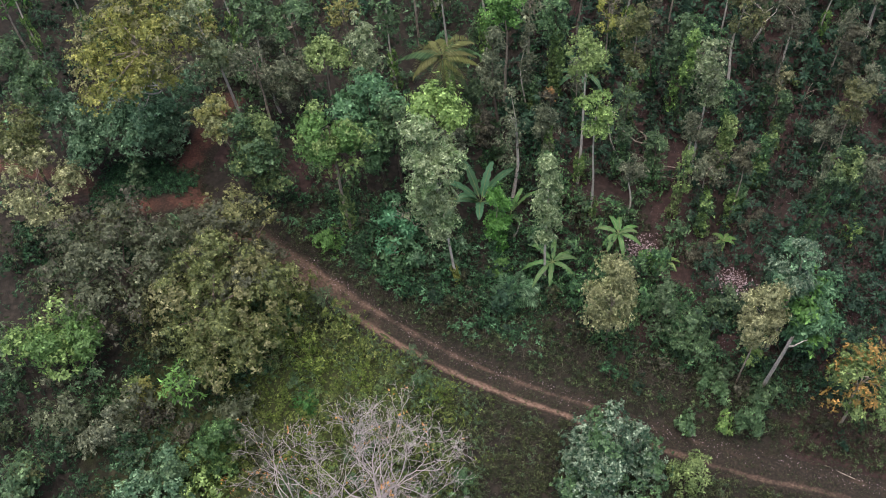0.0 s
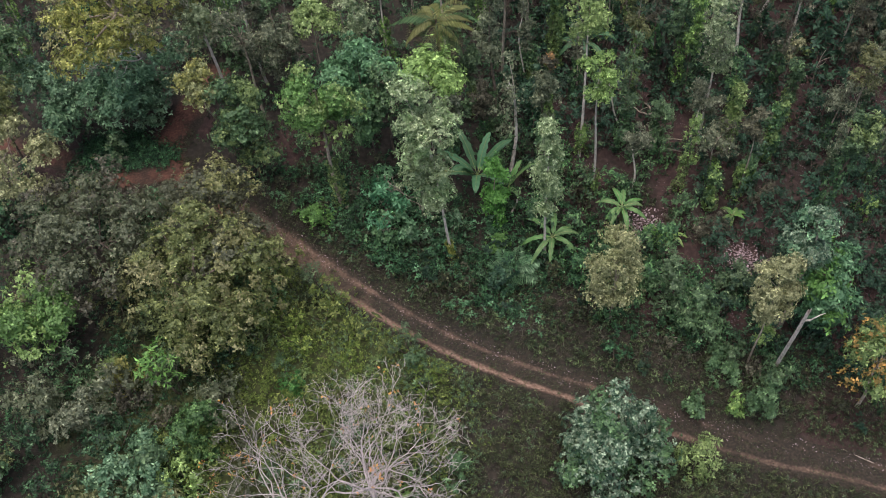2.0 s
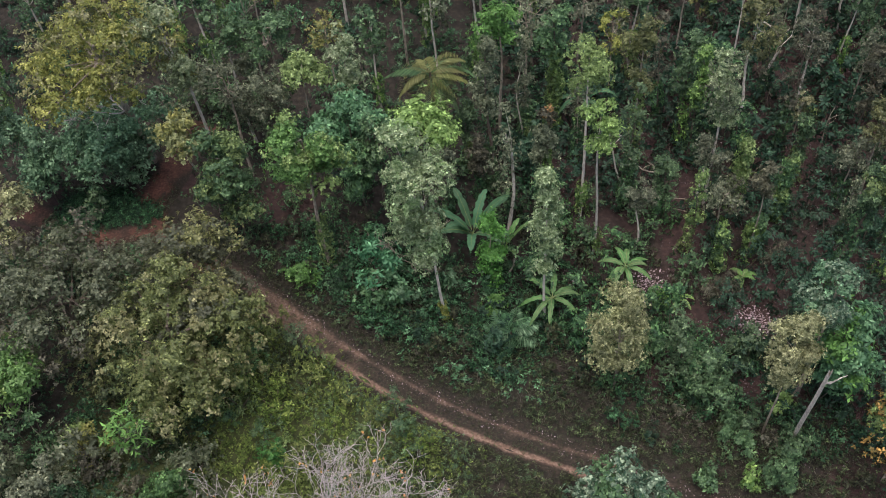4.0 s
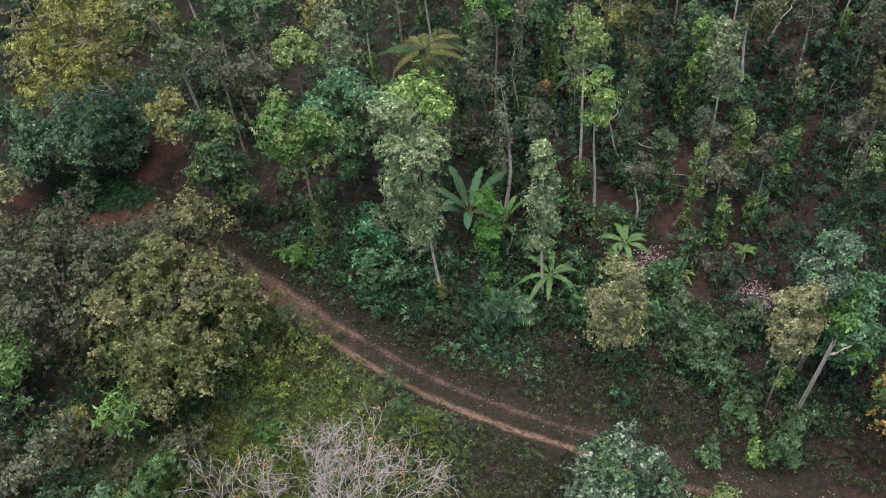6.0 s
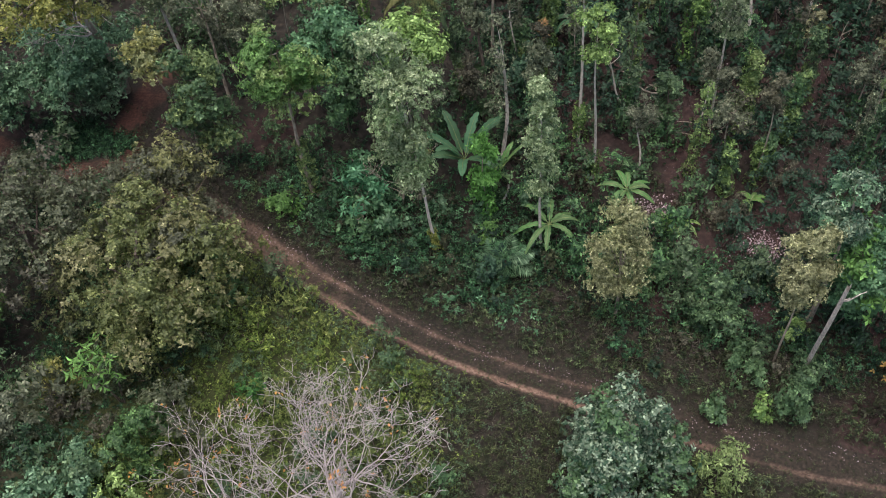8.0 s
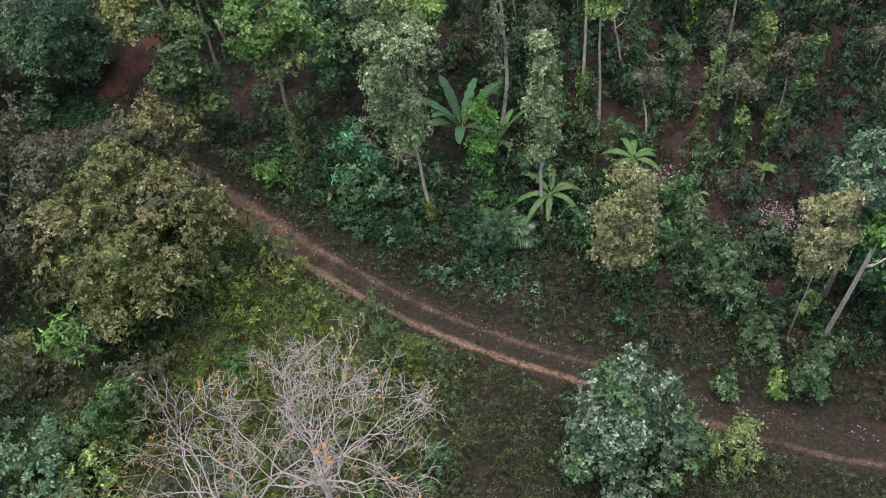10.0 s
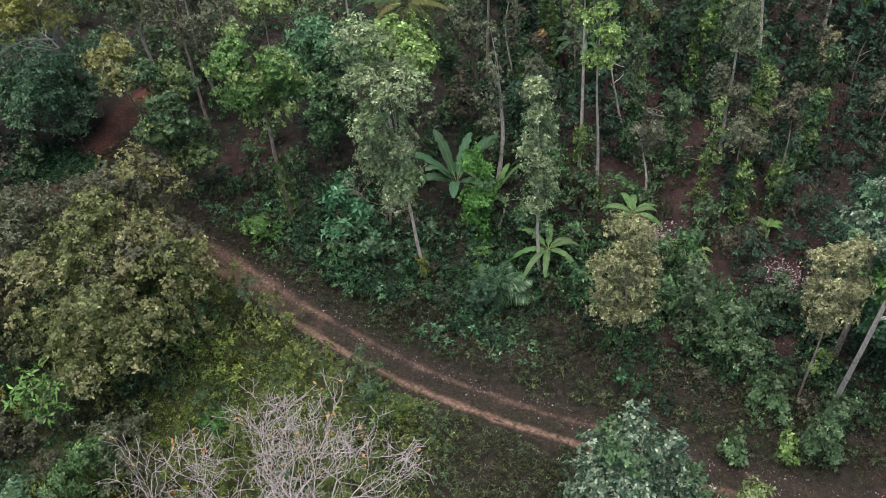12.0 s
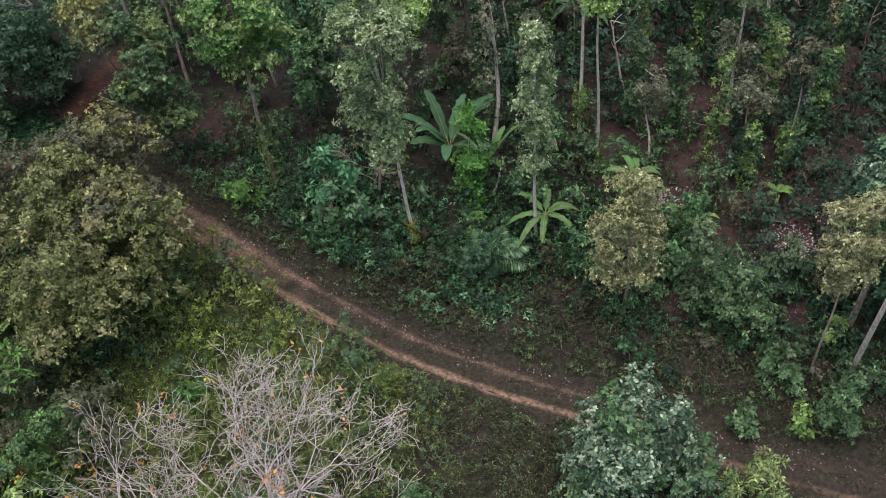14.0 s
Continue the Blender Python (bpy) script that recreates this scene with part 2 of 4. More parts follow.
def raw_mesh(name, verts, faces, mat, tuft=None):
    """A mesh from arrays of places and equal-sided faces; tuft gives each spray of leaves its own tone, 0 to 0.6."""
    verts, faces = np.asarray(verts, np.float32), np.asarray(faces, np.int32)
    me = bpy.data.meshes.new(name)
    me.vertices.add(len(verts))
    me.vertices.foreach_set("co", verts.ravel())
    k = faces.shape[1]
    me.loops.add(faces.size)
    me.loops.foreach_set("vertex_index", faces.ravel())
    me.polygons.add(len(faces))
    me.polygons.foreach_set("loop_start", np.arange(0, faces.size, k, dtype=np.int32))
    me.update(calc_edges=True)
    me.materials.append(mat)
    tone = np.full(len(verts), 0.25) if tuft is None else np.repeat(tuft, len(verts) // len(tuft))
    me.attributes.new("tuft", "FLOAT", "POINT").data.foreach_set("value", tone.astype(np.float32))
    return me


def part(name, me, parent, label=""):
    ob = new(name, me)
    ob.parent = parent
    return tagged(ob, label)


def thing(name, x, y, label, category, group="", z=None, turn=0.0, size=1.0):
    ob = new(name)
    ob.matrix_basis = pose(x, y, ground_z(x, y) if z is None else z, 0, 0, turn) @ Matrix.Scale(size, 4)
    return tagged(ob, label, category, group)


def unit(v):
    return v / np.maximum(np.linalg.norm(v, axis=-1, keepdims=True), 1e-6)


def sprays(rng, middles, out, size, per, width=0.5, up=0.7, droop=0.25, oval=False):
    """Rosettes of leaves: round every middle, per blades radiate across the way out. Returns places, triangles and a tone for each leaf."""
    n = len(middles)
    u = unit(out + np.array((0, 0, 0.35 * up)) + rng.normal(0, 0.15, (n, 3)))
    e = unit(np.cross(u, unit(rng.normal(0, 1, (n, 3)))))
    g = np.cross(u, e)
    own = np.repeat(np.arange(n), per)
    size = np.broadcast_to(size, n)[own][:, None]
    ang = np.tile(np.arange(per), n) * 2.4 + rng.normal(0, 0.35, n * per)
    lift = rng.uniform(0.05, 0.75, (n * per, 1))
    a = unit(e[own] * np.cos(ang)[:, None] + g[own] * np.sin(ang)[:, None] + lift * u[own] + np.array((0, 0, -droop)))
    p = middles[own] + a * size * 0.08 + u[own] * (lift - 0.3) * size * 0.5 + rng.normal(0, 0.10, (n * per, 3)) * size
    nor = unit(u[own] - 0.35 * a + rng.normal(0, 0.22, (n * per, 3)))
    b = unit(np.cross(nor, a))
    nor = np.cross(a, b)
    s = size * rng.uniform(0.6, 1.25, (n * per, 1))
    w = b * s * width * 0.5
    tone = np.repeat(rng.uniform(0, 0.6, n) ** 1.3, per)
    if oval:
        far = p + a * s * 0.78 - nor * s * 0.03
        v = np.stack((p, p + a * s * 0.3 + w * 0.92 + nor * s * 0.07, far + w * 0.66 + nor * s * 0.05, p + a * s - nor * s * 0.10,
                      far - w * 0.66 + nor * s * 0.05, p + a * s * 0.3 - w * 0.92 + nor * s * 0.07), 1).reshape(-1, 3)
        i = np.arange(n * per)[:, None] * 6
        return v, np.concatenate((i + (0, 1, 2), i + (0, 2, 3), i + (0, 3, 4), i + (0, 4, 5)), 0), tone
    mid = p + a * s * 0.5
    v = np.stack((p, mid + w + nor * s * 0.08, p + a * s - nor * s * 0.08, mid - w + nor * s * 0.08), 1).reshape(-1, 3)
    i = np.arange(n * per)[:, None] * 4
    return v, np.concatenate((i + (0, 1, 2), i + (0, 2, 3)), 0), tone


def leaves(rng, places, out, size, width=0.5, up=0.7, droop=0.25):
    """Folded blades at the places, pointing outwards and a little down, faces to the sky. Returns places and triangles."""
    n = len(places)
    a = unit(0.6 * out + rng.normal(0, 0.7, (n, 3)) + np.array((0, 0, -droop)))
    nor = unit(np.array((0, 0, 0.6 * up)) + 0.9 * out + rng.normal(0, 0.36, (n, 3)))
    b = unit(np.cross(nor, a))
    nor = np.cross(a, b)
    s = (size * rng.uniform(0.65, 1.3, n))[:, None]
    mid = places + a * s * 0.45
    w = b * s * width * 0.5
    v = np.stack((places, mid + w + nor * s * 0.10, places + a * s - nor * s * 0.08, mid - w + nor * s * 0.10), 1).reshape(-1, 3)
    i = np.arange(n)[:, None] * 4
    return v, np.concatenate((i + (0, 1, 2), i + (0, 2, 3)), 0)


def tube(points, radii, sides=6):
    """A tapered round limb along the points."""
    pts, rad = np.asarray(points, float), np.asarray(radii, float)
    d = unit(np.gradient(pts, axis=0))
    ref = np.where(np.abs(d[:, 2:3]) > 0.9, np.array((1.0, 0, 0)), np.array((0, 0, 1.0)))
    u = unit(np.cross(d, ref))
    w = np.cross(d, u)
    ang = np.linspace(0, 2 * np.pi, sides, endpoint=False)
    ring = u[:, None] * np.cos(ang)[None, :, None] + w[:, None] * np.sin(ang)[None, :, None]
    v = (pts[:, None] + ring * rad[:, None, None]).reshape(-1, 3)
    f = []
    for k in range(len(pts) - 1):
        for s in range(sides):
            f.append((k * sides + s, k * sides + (s + 1) % sides, (k + 1) * sides + (s + 1) % sides, (k + 1) * sides + s))
    return v, f


def joined(pieces):
    vs, fs, base = [], [], 0
    for v, f in pieces:
        vs.append(v), fs.append(np.asarray(f) + base)
        base += len(v)
    return np.concatenate(vs), np.concatenate(fs)


def bend(rng, a, b, wobble, n=6):
    """Points from a to b on a gentle bow."""
    a, b = np.asarray(a, float), np.asarray(b, float)
    t = np.linspace(0, 1, n)[:, None]
    bow, sway = rng.normal(0, wobble, (2, 3)) * (1, 1, 0.3)
    return a + (b - a) * t + bow * np.sin(np.pi * t) + 0.5 * sway * np.sin(2 * np.pi * t) + rng.normal(0, 0.08 * wobble, (n, 3)) * np.sin(np.pi * t)


# ---- trees ----
def crown_mesh(name, rng, c, rx, rz, count, mat, leaf, lump=None, width=0.5, fill=0.2, droop=0.25, open_=0.0, ragged=1.0, oval=False, cone=0.0):
    """A crown of many leafy lumps: leaves sit on each lump's upper side, gaps stay between. Returns the mesh and the lumps' middles."""
    c = np.asarray(c, float)
    lump = lump or min(1.0, 0.34 * rx + 0.10)
    k = int(np.clip(1.15 * (rx * rx + 1.6 * rx * rz) / (lump * lump) * (1 - 0.6 * open_), 9, 240))
    nb = int(np.clip(3 + 0.9 * rx + 2.6 * rz / rx + 6 * max(cone, 0), 4, 17))
    level = rng.permutation(np.linspace(-1, 1, nb)) + rng.normal(0, 0.12, nb)
    turn = 2.4 * np.arange(nb) + rng.uniform(0, 6.3) + rng.normal(0, 0.4, nb)
    wide = rx * rng.uniform(0.38, 0.60, nb)
    wide = wide * np.clip(1 - 0.6 * cone * level, 0.45, 1.25)
    high = np.minimum(wide * 0.9, 0.5 * rz)
    out = 0.62 * np.sqrt(np.clip(1 - 0.6 * level ** 2, 0.12, 1)) * (1 + ragged * rng.uniform(-0.45, 0.2, nb)) * np.clip(1 - cone * level, 0.1, 1.3)
    out = out * min(1.0, 1.3 * rx / rz + 0.25)
    bough = c + np.stack((np.cos(turn) * out * rx, np.sin(turn) * out * rx, level * (rz - 0.85 * high) * rng.uniform(0.85, 1.05, nb)), 1)
    own = np.arange(k) % nb
    d = unit(rng.normal(0, 1, (k, 3)) + 0.5 * unit(bough - c)[own] + np.array((0, 0, 0.3)))
    reach = np.where(rng.random(k) < fill, rng.uniform(0.2, 0.7, k), rng.uniform(0.7, 1.12, k))
    span = np.maximum(np.stack((wide, wide, high), 1)[own] - 0.4 * lump, 0.12 * rx)
    lob = bough[own] + d * span * reach[:, None]
    lr = lump * rng.uniform(0.45, 1.35, k)
    per = 7 if leaf > 0.19 else 8
    n = max(12, int(0.8 * count) // per)
    m = rng.choice(k, n, p=lr ** 2 / np.sum(lr ** 2))
    u = unit(rng.normal(0, 1, (n, 3)) + 0.35 * d[m] + np.array((0, 0, 0.7)))
    bumps = 1 + 0.24 * np.sin(u[:, 0] * 6 + m) * np.sin(u[:, 1] * 6 + 2 * m) + 0.12 * np.sin(u[:, 2] * 9 + m)
    r = lr[m] * bumps * np.where(rng.random(n) < 0.06, rng.uniform(0.35, 0.85, n), rng.normal(1.0, 0.17, n))
    r = np.where(rng.random(n) < 0.06, r * rng.uniform(1.1, 1.6, n), r)
    core = rng.random(n) < 0.16
    r = np.where(core, lr[m] * rng.uniform(0.35, 0.75, n), r)
    stretch = 1 + 0.3 * rng.random((k, 1)) * np.abs(d) * (1, 1, 0.4)
    p = lob[m] + u * r[:, None] * np.array((1, 1, 0.8)) * stretch[m]
    v, f, tone = sprays(rng, p, u, np.where(core, max(leaf, min(1.7 * leaf, 0.30)), leaf), per, width, 0.7, droop, oval)
    return raw_mesh(name, v, f, mat, tone), lob


def trunk_mesh(name, rng, h, rz, lob, radius, mat, wobble=0.2, lean=(0.0, 0.0), limbs=12):
    """Tapered trunk from the ground with limbs to some lumps of the crown."""
    top = np.array((lean[0], lean[1], h + 0.45 * rz))
    line = bend(rng, (0, 0, -0.3), top, wobble, 10)
    pieces = [tube(line, np.linspace(radius * 1.2, radius * 0.35, 10), 8)]
    for q in lob[:limbs]:
        ok = np.where((line[:, 2] > h - (0.95 if limbs > 4 else 0.6) * rz) & (line[:, 2] < q[2] - 0.1))[0]
        t = int(rng.choice(ok)) if len(ok) else int(np.clip(np.searchsorted(line[:, 2], h - 0.9 * rz), 3, 8))
        pieces.append(tube(bend(rng, line[t], q, 0.10, 5), np.linspace(radius * 0.36, radius * 0.10, 5), 5))
    v, f = joined(pieces)
    me = raw_mesh(name, v, f, mat)
    me.shade_smooth()
    return me


def tree(x, y, h, rx, rz, tone, label, leaf=0.30, count=6000, bark=BARK, radius=None, lump=None, seed=0, lean=(0.0, 0.0),
         width=0.5, fill=0.2, name="tree", group="", vine=0.0, wobble=0.2, second=None, category="tree", droop=0.25, sparse=0.0, ragged=1.0, off=(0.0, 0.0), oval=False, cone=0.0, vine_r=0.42, creeper="vine"):
    """A tree whose crown's middle stands over x, y at height h; rx and rz are the crown's half sizes, lean the way from foot to crown."""
    rng = np.random.default_rng(int(abs(x * 91 + y * 37) * 10) + seed)
    ob = thing(name, x - lean[0], y - lean[1], label, category, group)
    c = (lean[0] + off[0], lean[1] + off[1], h)
    me, lob = crown_mesh("crown", rng, c, rx, rz, count, LEAF[tone], leaf, lump, width, fill, droop, sparse, ragged, oval, cone)
    part("trunk", trunk_mesh("trunk", rng, h, rz, lob, radius or 0.045 + 0.008 * h, bark, wobble, lean, 4 if rx < 1.8 else 12), ob)
    part("crown", me, ob)
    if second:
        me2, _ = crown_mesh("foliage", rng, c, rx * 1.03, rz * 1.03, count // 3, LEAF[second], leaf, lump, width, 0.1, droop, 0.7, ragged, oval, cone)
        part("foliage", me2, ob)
    if vine:
        n = int(30 * vine)
        z = rng.uniform(0.2, vine, n)
        ang = rng.uniform(0, 2 * np.pi, n)
        r = vine_r * (0.75 + 0.5 * rng.random(n)) * (1.15 - 0.4 * z / vine) * (1 + 0.35 * np.sin(z * 2.3 + x))
        o = np.stack((np.cos(ang), np.sin(ang), 0 * ang), 1)
        p = o * r[:, None] + np.stack((lean[0] * z / h, lean[1] * z / h, z), 1)
        v, f, tone = sprays(rng, p, o, 0.22, 6, 0.6, 1.0, 0.3)
        part("vine", raw_mesh("vine", v, f, LEAF[creeper], tone), ob, "leafy green creeper climbing the trunk")
    return ob


def bush(x, y, rx, rz, tone, label, leaf=0.25, count=1800, seed=0, name="shrub", group="", width=0.55, lump=None, category="shrub", h=None, sparse=0.0):
    """A shrub whose leaves reach down to the ground on thin stems."""
    rng = np.random.default_rng(int(abs(x * 71 + y * 53) * 10) + seed)
    ob = thing(name, x, y, label, category, group)
    c = (0, 0, h or rz * 0.75)
    me, lob = crown_mesh("foliage", rng, c, rx, rz, count, LEAF[tone], leaf, lump or 0.42 * rx, width, 0.25, 0.25, sparse)
    part("foliage", me, ob)
    pieces = [tube(bend(rng, (0.1 * math.cos(i), 0.1 * math.sin(i), -0.2), q, 0.08, 4), np.linspace(0.05, 0.015, 4), 5) for i, q in enumerate(lob[:4])]
    part("woody_base", raw_mesh("woody_base", *joined(pieces), BARK), ob)
    return ob


def grown(rng, start, way, length, radius, depth, pieces, tips, spread):
    """A bare crooked limb that forks wide again and again and bears short side twigs."""
    n = 4
    pts = [np.asarray(start, float)]
    d = unit(np.asarray(way, float))
    for _ in range(n):
        d = unit(d + rng.normal(0, 0.20, 3) + np.array((0, 0, 0.035)))
        pts.append(pts[-1] + d * length / n * rng.uniform(0.8, 1.2))
    end = max(radius * 0.72, 0.0105)
    pieces.append(tube(pts, np.linspace(radius, end, n + 1), 6 if radius > 0.05 else 4 if radius > 0.02 else 3))
    if depth <= 3:
        for q in pts[1:-1]:
            if rng.random() < 0.5:
                side = unit(np.cross(d, rng.normal(0, 1, 3)))
                e = q + unit(0.55 * d + side + np.array((0, 0, 0.25))) * rng.uniform(0.2, 0.65)
                pieces.append(tube(bend(rng, q, e, 0.05, 3), (0.011, 0.0095, 0.0075), 3))
    if depth == 0:
        tips.append(pts[-1])
        return
    side = unit(np.cross(d, rng.normal(0, 1, 3)))
    for i in range(3 if rng.random() < 0.35 else 2):
        k = pts[-1] if i < 2 else pts[int(rng.integers(1, 4))]
        ang = rng.uniform(0.6, 1.5) * spread * (1 if i == 0 else -1.3)
        s = side if i < 2 else unit(np.cross(d, side))
        grown(rng, k, d * math.cos(ang) + s * math.sin(ang), length * rng.uniform(0.68, 0.92), max(end * rng.uniform(0.62, 0.86), 0.0105), depth - 1, pieces, tips, spread)


# ---- ground and track ----
def curve_points(knots, step=0.35):
    """Even points on a smooth line through the knots."""
    k = [Vector((*p, 0)) for p in knots]
    k = [2 * k[0] - k[1], *k, 2 * k[-1] - k[-2]]
    out = []
    for i in range(1, len(k) - 2):
        a, b, c, d = k[i - 1:i + 3]
        m = max(2, int((c - b).length / step))
        for j in range(m):
            t = j / m
            out.append(0.5 * (2 * b + (c - a) * t + (2 * a - 5 * b + 4 * c - d) * t * t + (3 * b - a - 3 * c + d) * t ** 3))
    return np.array([(p.x, p.y) for p in out])


MAIN = curve_points([(-29.2, 57.5), (-27.6, 53.6), (-23.6, 50.4), (-18.3, 46.6), (-14.7, 43.9), (-12.3, 42.0), (-8.4, 39.3),
                     (-4.3, 37.0), (1.2, 34.4), (6.0, 32.7), (10.5, 30.8), (15.6, 29.0), (21.0, 27.6), (28.0, 25.7), (40.0, 22.0), (60, 17)])
SPUR = curve_points([(-29.0, 57.2), (-28.0, 60.0), (-26.8, 64.1), (-25.8, 67.0)])
SIDE = curve_points([(-27.6, 53.6), (-32.9, 53.0), (-38.3, 55.4), (-44, 57.0), (-56, 58)])


def distance_to(line, x, y):
    d = np.full(np.shape(x), 1e9)
    for px, py in line[::2]:
        d = np.minimum(d, (x - px) ** 2 + (y - py) ** 2)
    return np.sqrt(d)


def spot(x, y, cx, cy, r):
    return np.exp(-((x - cx) ** 2 + (y - cy) ** 2) / (r * r))


def graded(lo, hi, step, far):
    near = np.arange(lo, hi + step, step)
    grow = np.cumsum(step * 1.35 ** np.arange(1, 40))
    grow = grow[grow < far]
    return np.concatenate((lo - grow[::-1], near, hi + grow))


gx, gy = graded(-58, 48, 0.75, 2500), graded(12, 96, 0.75, 2500)
X, Y = np.meshgrid(gx, gy)
near_mask = np.exp(-np.maximum(0, np.hypot(X, Y - 50) - 80) / 60)
Z = 2.4 - 0.06 * X * near_mask + 0.25 * np.sin(X * 0.13 + 1.0) * np.sin(Y * 0.11) * near_mask
gv = np.stack((X, Y, Z), -1).reshape(-1, 3)
w = len(gx)
i = (np.arange(len(gy) - 1)[:, None] * w + np.arange(w - 1)[None]).ravel()
ground_mesh = raw_mesh("ground", gv, np.stack((i, i + 1, i + w + 1, i + w), 1), GROUND)
fx, fy = gv[:, 0], gv[:, 1]
d_main = distance_to(MAIN, fx, fy)
right = fy - np.interp(fx, MAIN[::-1, 0] if MAIN[0, 0] > MAIN[-1, 0] else MAIN[:, 0], MAIN[:, 1])
soil = 0.50 * np.clip((right - 8) / 3, 0, 1) * np.clip((fx - 1) / 4, 0, 1) + 0.22 * (right > 5) * (fx <= 2)
for cx, cy, r in ((15.3, 54, 1.4), (15.6, 58, 1.4), (14.5, 62, 1.7), (27.3, 63, 1.8), (32, 77, 5), (-17.7, 56.4, 2.5),
                  (-30.4, 53.1, 2.5), (24, 29.5, 4), (30, 29, 5), (34, 66, 4), (30, 50, 2), (-38, 55.6, 3), (-28, 60, 2.5), (11.7, 40.3, 1.8), (17.3, 38.9, 2.0), (26.0, 37.6, 2.2), (20.6, 41.0, 1.5)):
    soil = soil + 0.9 * spot(fx, fy, cx, cy, r)
fade = np.clip((fy - 8) / 10, 0, 1) * np.clip((fx + 38) / 12, 0, 1) * np.clip((2 - fx) / 9, 0, 1)
green = np.clip(0.75 * (right < 0) * fade + 0.12 * (right > 4) * (right < 12), 0, 1)
for nm, val in (("soil", np.clip(soil, 0, 1)), ("green", green)):
    ground_mesh.attributes.new(nm, "FLOAT", "POINT").data.foreach_set("value", val.astype(np.float32))
tagged(new("ground", ground_mesh), "dark forest floor with red-brown earth and low herbs", "ground", kind="structure")


def track(name, line, half, red, label, ruts=0.74, lift=0.05):
    """A ribbon of worn earth with two wheel ruts, sunk at both edges into the ground."""
    n, m = len(line), 23
    t = unit(np.gradient(line, axis=0))
    side = np.stack((-t[:, 1], t[:, 0]), 1)
    s = np.linspace(-1, 1, m)
    vs, rut, redv = [], [], []
    for a in range(n):
        wob = 1 + 0.22 * noise.noise((a * 0.11, half, 1.0)) + 0.10 * noise.noise((a * 0.5, half, 4.0))
        sway = 0.16 * noise.noise((a * 0.06, 3.0, half))
        for b in s:
            q = line[a] + side[a] * b * half * (1 + (wob - 1) * abs(b))
            off = b * half
            k = max(math.exp(-((abs(off + sway) - ruts) / 0.24) ** 2), 0) * (0.84 + 0.3 * noise.noise((a * 0.07, np.sign(off) * 3, 0.0)))
            k *= (1.0 if off < 0 else 0.48) * (1 - 0.5 * min(1.0, max(0.0, (q[0] - 8) / 5)))
            z = ground_z(*q) + lift * (1 - abs(b) ** 3 * 2.2) - 0.05 * k + 0.02 * noise.noise((q[0], q[1], 0))
            vs.append((q[0], q[1], z))
            far = min(1.0, max(0.0, (-19.0 - q[0]) / 5))
            earth = 0.78 * math.exp(-(off / (0.62 * half)) ** 4) * (0.75 + 0.5 * noise.noise((q[0] * 0.5, q[1] * 0.5, 7.0)))
            worn = 1.0 if red > 0.5 else max(far, 0.75 * min(1.0, max(0.0, (-9.5 - q[0]) / 5)))
            rut.append((k + 0.08 * math.exp(-(off / 1.0) ** 2)) * (1 - worn) + earth * worn)
            redv.append(max(red, far * 0.9))
    i = (np.arange(n - 1)[:, None] * m + np.arange(m - 1)[None]).ravel()
    me = raw_mesh(name, vs, np.stack((i, i + m, i + m + 1, i + 1), 1), ROAD)
    for nm, val in (("rut", rut), ("red", redv)):
        me.attributes.new(nm, "FLOAT", "POINT").data.foreach_set("value", np.array(val, np.float32))
    me.shade_smooth()
    return tagged(new(name, me), label, "track", kind="structure")


track("road", MAIN, 2.0, 0.12, "earth farm track with two pale sandy wheel ruts")
track("road", SPUR, 2.5, 0.95, "red earth track climbing into the trees", 0.7, 0.054)
track("road", SIDE, 1.6, 0.95, "red earth side track under trees", 0.6, 0.058)


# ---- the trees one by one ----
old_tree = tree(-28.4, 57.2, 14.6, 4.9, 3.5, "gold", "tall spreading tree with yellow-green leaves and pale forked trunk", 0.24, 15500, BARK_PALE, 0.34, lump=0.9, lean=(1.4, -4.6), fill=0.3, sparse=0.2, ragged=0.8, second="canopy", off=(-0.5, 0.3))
limb_rng = np.random.default_rng(41)
for start, way in (((0.9, -2.8, 9.0), (-1.0, -0.5, 0.25)), ((0.7, -2.2, 7.6), (-0.9, 0.2, 0.35)), ((0.8, -2.5, 8.2), (-0.2, -1.0, 0.2)), ((0.9, -3.0, 9.6), (0.8, -0.6, 0.3))):
    limb_pieces = []
    grown(limb_rng, start, way, 1.5, 0.07, 3, limb_pieces, [], 0.42)
    part("bare_limb", raw_mesh("bare_limb", *joined(limb_pieces), BARK_TWIG), old_tree, "leafless pale lower limb")
tree(-25.0, 61.6, 13, 2.2, 3.9, "pale", "slender tree with pale green leaves and white trunk", 0.23, 7500, BARK_WHITE, 0.15, lean=(-1.0, 0.0), second="gold")
tree(-39.2, 58.3, 11, 2.7, 3.0, "mid", "light green tree with thin pale trunk", 0.28, 5500, BARK_PALE, 0.13, sparse=0.3)
tree(-37.2, 57.8, 6.3, 2.6, 2.6, "slate", "low tree with large glossy green leaves", 0.31, 4340, width=0.5, lump=0.75)
tree(-31.2, 59.6, 6.4, 4.4, 2.4, "slate", "broad low tree with large glossy dark leaves", 0.31, 9610, width=0.5, lump=0.8)
tree(-30.0, 60.2, 3.4, 2.2, 1.8, "slate", "low tree with large leaves at the foot of a taller one", 0.31, 3410, width=0.5, lump=0.7)
tree(-22.9, 53.2, 11, 1.6, 1.6, "tan", "small tree with tan-yellow leaves beside the red track", 0.17, 6500, BARK_PALE, 0.1, lump=0.5, lean=(0.0, -2.5), second="gold")
